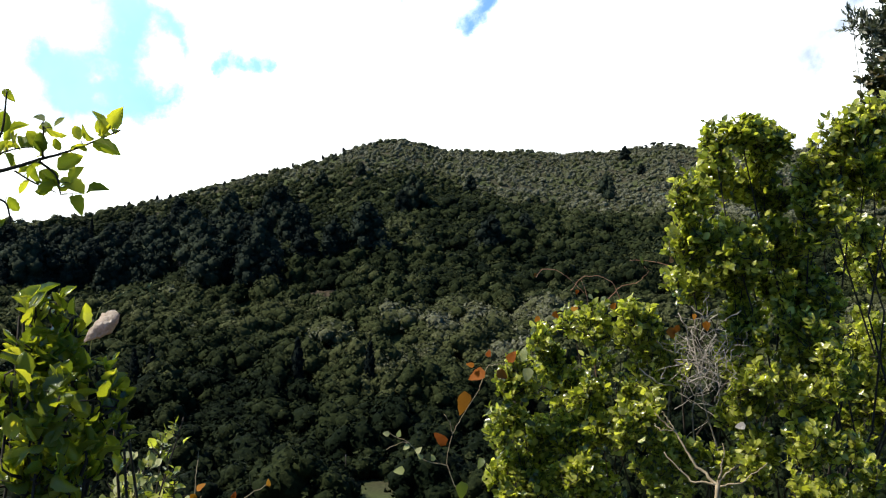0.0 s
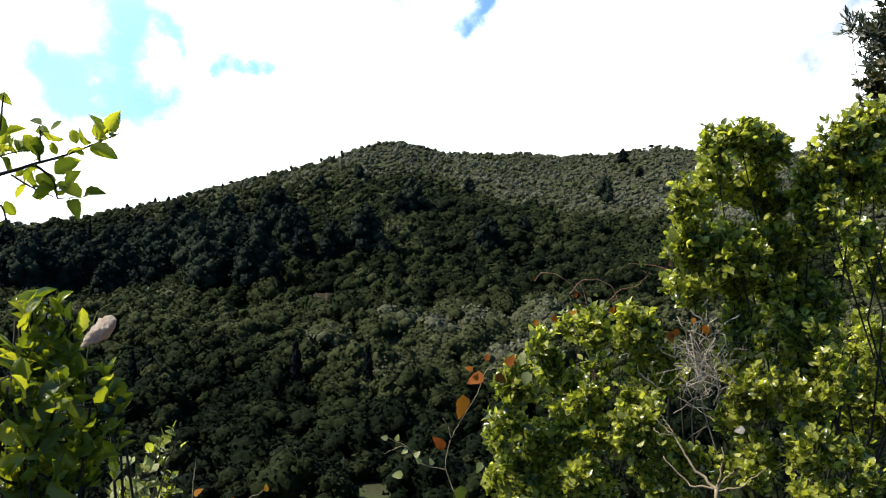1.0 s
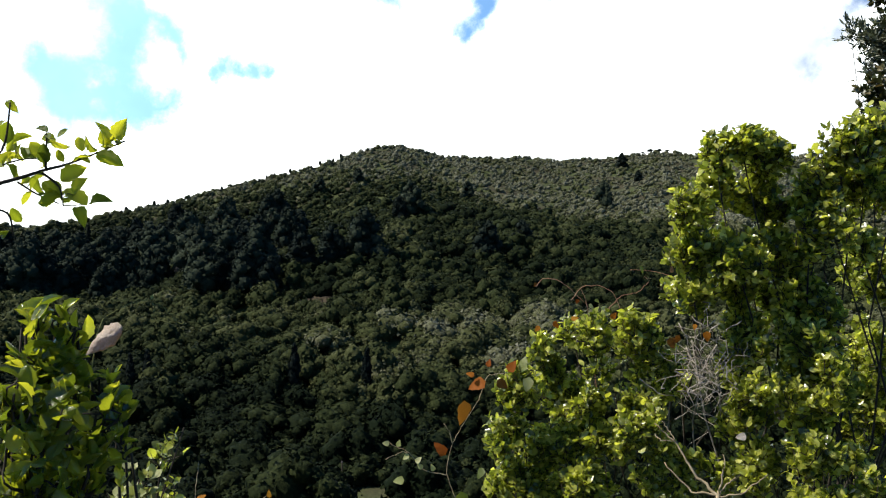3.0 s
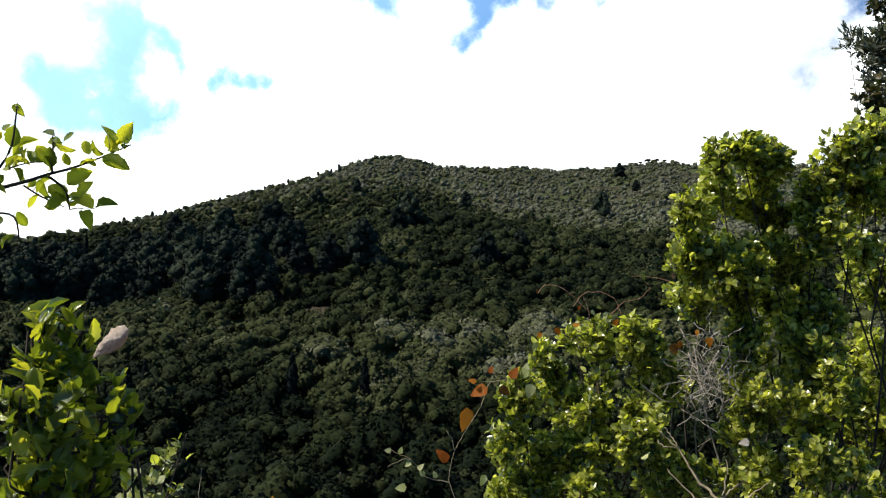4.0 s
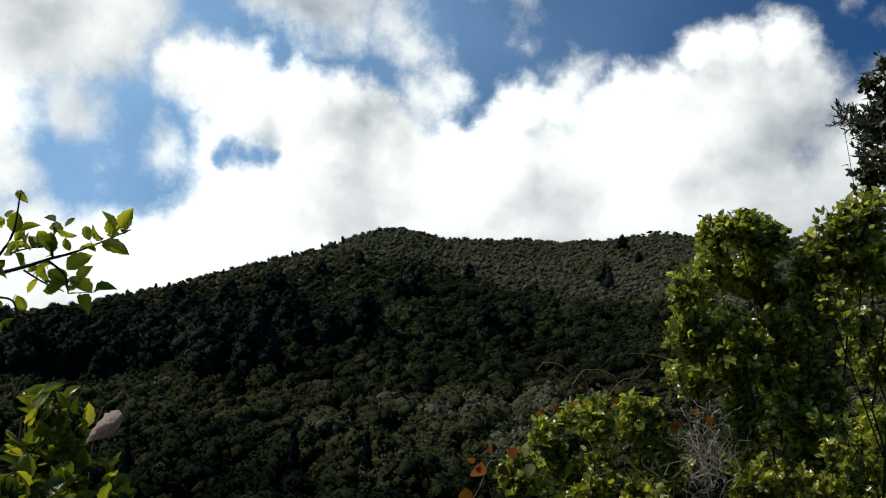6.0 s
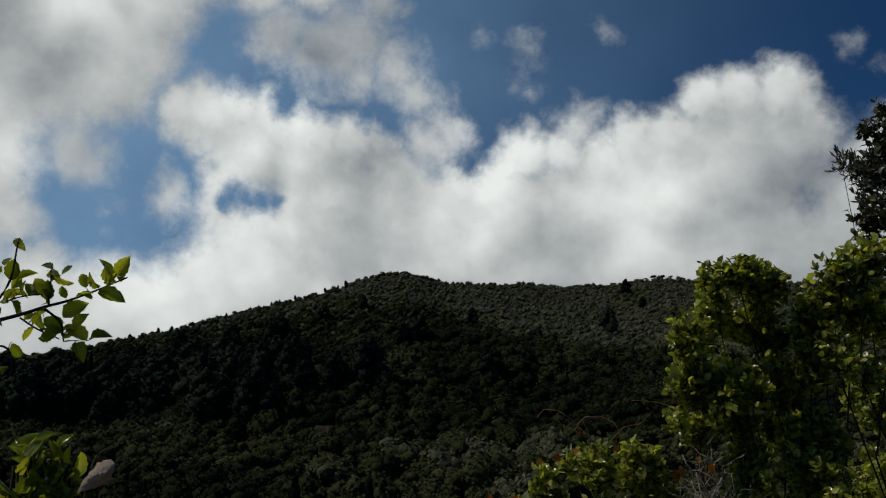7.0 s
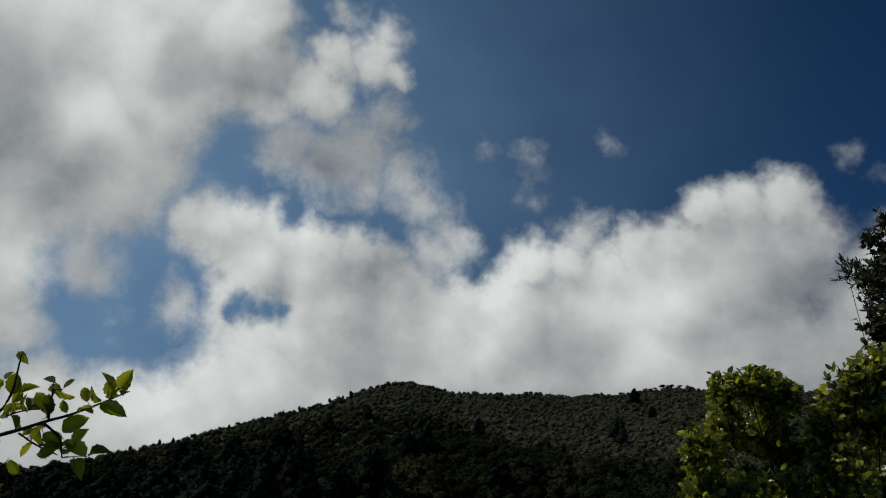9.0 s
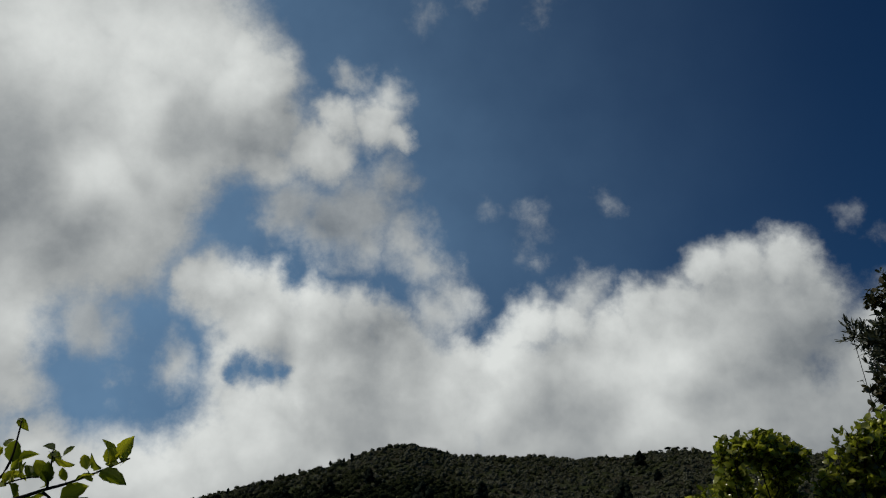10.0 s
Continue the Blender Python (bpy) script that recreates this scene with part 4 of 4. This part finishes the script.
def vine(name, label, base, runs, leaves, stem_mat, seed, radius=0.0011):
    """A thin climbing stem in several runs, with single leaves (place, way, size, material)."""
    rng = np.random.default_rng(seed)
    plant = thing(name, base, label, "vine")
    o = np.array(base, float)
    for run in runs:
        p = np.array(run, float)
        t = np.linspace(0, len(p) - 1, 5 * len(p))
        s = [np.interp(t, np.arange(len(p)), p[:, i]) for i in range(3)]
        fine = np.stack(s, 1)
        fine[1:-1] = (fine[:-2] + fine[1:-1] + fine[2:]) / 3
        v, tr = tube(fine - o + rng.normal(0, 0.0008, fine.shape), radius, radius * 0.5, 6)
        child("stem", mesh_from("stem", v, tr, stem_mat), plant)
    for place, way_, size, mat in leaves:
        up = (rng.normal(0, 0.5), -1.0, 0.5 + rng.normal(0, 0.3))
        leaf_object(HEART, mat, plant, np.array(place) - o, way_, up, size * 0.76)
    return plant


vine("climbing_vine", "wiry pale vine stem with orange and brown heart-shaped leaves", (0.08, 1.95, -1.6),
     [[(0.08, 1.95, -1.62), (0.07, 1.94, -0.9), (0.057, 1.943, -0.469), (0.039, 1.949, -0.446), (0.008, 1.963, -0.381), (0.014, 1.973, -0.327), (0.036, 1.979, -0.284), (0.082, 1.987, -0.215)],
      [(0.008, 1.963, -0.381), (-0.043, 1.965, -0.369), (-0.075, 1.971, -0.332), (-0.119, 1.972, -0.311)],
      [(0.082, 1.987, -0.215), (0.10, 1.98, -0.16), (0.14, 1.98, -0.155), (0.165, 1.98, -0.19)],
      [(0.02, 1.975, -0.31), (0.018, 1.97, -0.29), (0.004, 1.97, -0.268)], [(-0.075, 1.971, -0.332), (-0.09, 1.968, -0.328), (-0.125, 1.966, -0.345)]],
     [((0.048, 1.965, -0.215), (-0.006, 0, -0.07), 0.076, BROWN_LEAF), ((0.006, 1.96, -0.335), (-0.028, 0, 0.035), 0.050, RUST_LEAF),
      ((0.095, 1.96, -0.172), (-0.052, 0, -0.02), 0.056, RUST_LEAF), ((0.07, 1.96, -0.16), (-0.02, 0, 0.008), 0.026, RUST_LEAF),
      ((0.10, 1.96, -0.14), (0.005, 0, 0.02), 0.024, RUST_LEAF), ((0.12, 1.955, -0.17), (0.03, 0, -0.02), 0.04, BROWN_LEAF),
      ((0.145, 1.95, -0.15), (0.02, 0, 0.03), 0.04, RUST_LEAF), ((0.175, 1.95, -0.15), (0.008, 0, 0.045), 0.048, VINE_GREEN),
      ((0.19, 1.93, -0.16), (-0.01, 0, -0.04), 0.045, SPROUT_LEAF), ((0.04, 1.94, -0.41), (0.004, 0, -0.05), 0.055, VINE_GREEN),
      ((0.09, 1.94, -0.36), (-0.02, 0, -0.03), 0.036, VINE_GREEN), ((-0.045, 1.96, -0.365), (-0.02, 0, 0.02), 0.022, SPROUT_LEAF),
      ((-0.075, 1.965, -0.335), (-0.03, 0, -0.02), 0.024, SPROUT_LEAF), ((-0.1, 1.965, -0.318), (0.005, 0, 0.025), 0.022, SPROUT_LEAF),
      ((-0.119, 1.966, -0.311), (-0.025, 0, 0.002), 0.022, SPROUT_LEAF), ((-0.06, 1.96, -0.352), (0.02, 0, 0.022), 0.024, SPROUT_LEAF),
      ((-0.085, 1.96, -0.39), (-0.03, 0, -0.002), 0.034, SPROUT_LEAF), ((-0.02, 1.96, -0.37), (-0.01, 0, 0.03), 0.022, SPROUT_LEAF)], PALE_STEM, 40)

vine("climbing_vine", "thin reddish vine stems trailing over a low shrub", (0.42, 2.02, -1.6),
     [[(0.42, 2.02, -1.62), (0.40, 2.05, -0.6), (0.345, 2.03, -0.09), (0.335, 2.022, -0.011), (0.329, 2.023, 0.015), (0.32, 2.025, 0.035)],
      [(0.297, 2.028, 0.009), (0.323, 2.024, 0.042), (0.361, 2.017, 0.044), (0.392, 2.012, 0.028), (0.41, 2.0, -0.02)],
      [(0.217, 2.038, 0.042), (0.232, 2.036, 0.059), (0.265, 2.032, 0.058), (0.297, 2.028, 0.035), (0.33, 2.02, 0.0)],
      [(0.38, 2.01, -0.01), (0.411, 2.008, 0.022), (0.449, 2.0, 0.028), (0.473, 1.994, 0.054), (0.461, 1.996, 0.064)],
      [(0.54, 1.96, 0.05), (0.51, 1.984, 0.067), (0.473, 1.993, 0.077), (0.43, 2.003, 0.08)]],
     [((0.312, 2.02, 0.012), (-0.004, 0, -0.014), 0.016, RUST_LEAF), ((0.217, 2.03, 0.05), (-0.006, 0, -0.012), 0.014, BROWN_LEAF),
      ((0.45, 1.99, 0.088), (0.012, 0, -0.026), 0.028, VINE_GREEN), ((0.506, 1.93, 0.07), (0.001, 0, 0.02), 0.021, WITHERED),
      ((0.376, 1.955, -0.032), (0.012, 0, 0.014), 0.024, RUST_LEAF), ((0.33, 1.98, 0.0), (0.015, 0, -0.012), 0.02, SPROUT_LEAF),
      ((0.345, 1.98, 0.012), (0.012, 0, -0.012), 0.016, SPROUT_LEAF), ((0.25, 1.99, -0.04), (0.012, 0, -0.012), 0.026, RUST_LEAF),
      ((0.29, 1.98, -0.035), (0.02, 0, 0.008), 0.024, RUST_LEAF), ((0.22, 1.99, -0.05), (-0.012, 0, -0.012), 0.022, RUST_LEAF),
      ((0.551, 1.83, -0.055), (0.002, 0, -0.028), 0.03, RUST_LEAF), ((0.531, 1.84, -0.04), (-0.004, 0, -0.014), 0.018, RUST_LEAF),
      ((0.483, 1.87, -0.07), (0.014, 0, -0.03), 0.036, BROWN_LEAF), ((0.505, 1.87, -0.065), (-0.02, 0, -0.03), 0.032, BROWN_LEAF),
      ((0.592, 1.72, -0.255), (-0.028, 0, -0.004), 0.028, WITHERED)], RED_STEM, 41, 0.0012)

vine("climbing_vine", "green tendril reaching out of a leafy shrub", (-0.40, 0.92, -1.6),
     [[(-0.40, 0.92, -1.62), (-0.39, 0.92, -0.4), (-0.372, 0.928, -0.018), (-0.346, 0.938, 0.001), (-0.32, 0.947, 0.008), (-0.302, 0.953, 0.015)],
      [(-0.32, 0.947, 0.008), (-0.316, 0.948, 0.0), (-0.318, 0.948, -0.013)], [(-0.32, 0.947, 0.008), (-0.307, 0.952, -0.002), (-0.292, 0.956, -0.019), (-0.284, 0.956, -0.018)]],
     [((-0.32, 0.947, 0.008), (0.004, 0, 0.008), 0.009, VINE_GREEN)], GREEN_STEM, 42, 0.0008)

vine("climbing_vine", "trailing vine with small bright orange leaves", (-0.36, 1.36, -1.63),
     [[(-0.36, 1.36, -1.66), (-0.365, 1.34, -0.6), (-0.363, 1.322, -0.30)], [(-0.36, 1.34, -0.5), (-0.314, 1.331, -0.315), (-0.263, 1.345, -0.287)],
      [(-0.39, 1.4, -0.6), (-0.397, 1.414, -0.306), (-0.395, 1.425, -0.254)]],
     [((-0.366, 1.31, -0.29), (0.014, 0, 0.012), 0.022, RUST_LEAF), ((-0.368, 1.31, -0.295), (-0.008, 0, -0.016), 0.02, RUST_LEAF),
      ((-0.314, 1.32, -0.305), (0.004, 0, 0.012), 0.015, RUST_LEAF), ((-0.263, 1.335, -0.29), (-0.003, 0, 0.015), 0.016, RUST_LEAF),
      ((-0.375, 1.31, -0.3), (-0.012, 0, -0.004), 0.016, SPROUT_LEAF)], PALE_STEM, 43, 0.0009)


def dry_tangle():
    """Dead grey twigs caught between two shrubs."""
    rng = np.random.default_rng(50)
    base = (0.62, 2.25, -1.6)
    plant = thing("dead_bush", base, "tangle of dry grey leafless twigs between two shrubs", "dead bush")
    c = np.array((0.557, 1.87, -0.14)) - base
    for i in range(3):
        end = c + rng.normal(0, 0.03, 3) + [0, 0.05, 0.01 * i]
        v, t = tube(bent((0, 0, -0.05), end, rng.normal(0, 0.04, 3), rng, 12), 0.004, 0.0015, 6)
        child("stem", mesh_from("stem", v, t, DRY_TWIG), plant)
    for i in range(90):
        a = c + rng.normal(0, 1, 3) * [0.040, 0.03, 0.048] + [0.01, 0, 0]
        w = unit(np.array([[rng.normal(0, 0.7) + 0.3, rng.normal(0, 0.4), rng.normal(0, 0.8) - 0.3]]))[0]
        ln = rng.uniform(0.04, 0.11)
        v, t = tube(bent(a - w * ln / 2, a + w * ln / 2, rng.normal(0, 0.012, 3), rng, 8, 0.08), rng.uniform(0.0006, 0.0016), 0.0004, 5)
        child("twig", mesh_from("twig", v, t, DRY_TWIG), plant)


dry_tangle()


def forked_stem():
    """A pale bare stem that forks low down in front of the tall shrub."""
    base = (0.53, 1.78, -1.6)
    plant = thing("bare_sapling", base, "pale tan leafless sapling with a forked stem", "sapling")
    rng = np.random.default_rng(51)
    runs = [([(0.53, 1.78, -1.62), (0.54, 1.79, -0.9), (0.545, 1.803, -0.504), (0.555, 1.829, -0.384)], 0.0065, 0.0042),
            ([(0.555, 1.829, -0.384), (0.512, 1.85, -0.342), (0.487, 1.866, -0.291), (0.443, 1.883, -0.249)], 0.0034, 0.001),
            ([(0.555, 1.829, -0.384), (0.509, 1.843, -0.381), (0.457, 1.867, -0.327)], 0.0026, 0.001),
            ([(0.558, 1.829, -0.384), (0.569, 1.834, -0.339), (0.574, 1.839, -0.304)], 0.0022, 0.0008),
            ([(0.557, 1.828, -0.389), (0.6, 1.816, -0.379), (0.65, 1.807, -0.339)], 0.0020, 0.0008),
            ([(0.555, 1.829, -0.384), (0.575, 1.828, -0.361), (0.592, 1.825, -0.348)], 0.0022, 0.0008),
            ([(0.492, 1.863, -0.302), (0.476, 1.872, -0.268), (0.46, 1.879, -0.245)], 0.0018, 0.0007),
            ([(0.443, 1.883, -0.27), (0.452, 1.87, -0.282), (0.478, 1.866, -0.282)], 0.0014, 0.0008)]
    for pts, r0, r1 in runs:
        p = np.array(pts)
        t = np.linspace(0, len(p) - 1, 5 * len(p))
        fine = np.stack([np.interp(t, np.arange(len(p)), p[:, i]) for i in range(3)], 1) + rng.normal(0, 0.0012, (len(t), 3))
        fine[0], fine[:, 1] = p[0], fine[:, 1] - 0.04
        v, tr = tube(fine - base, r0, r1, 8)
        child("branch", mesh_from("branch", v, tr, PALE_STEM), plant)


forked_stem()
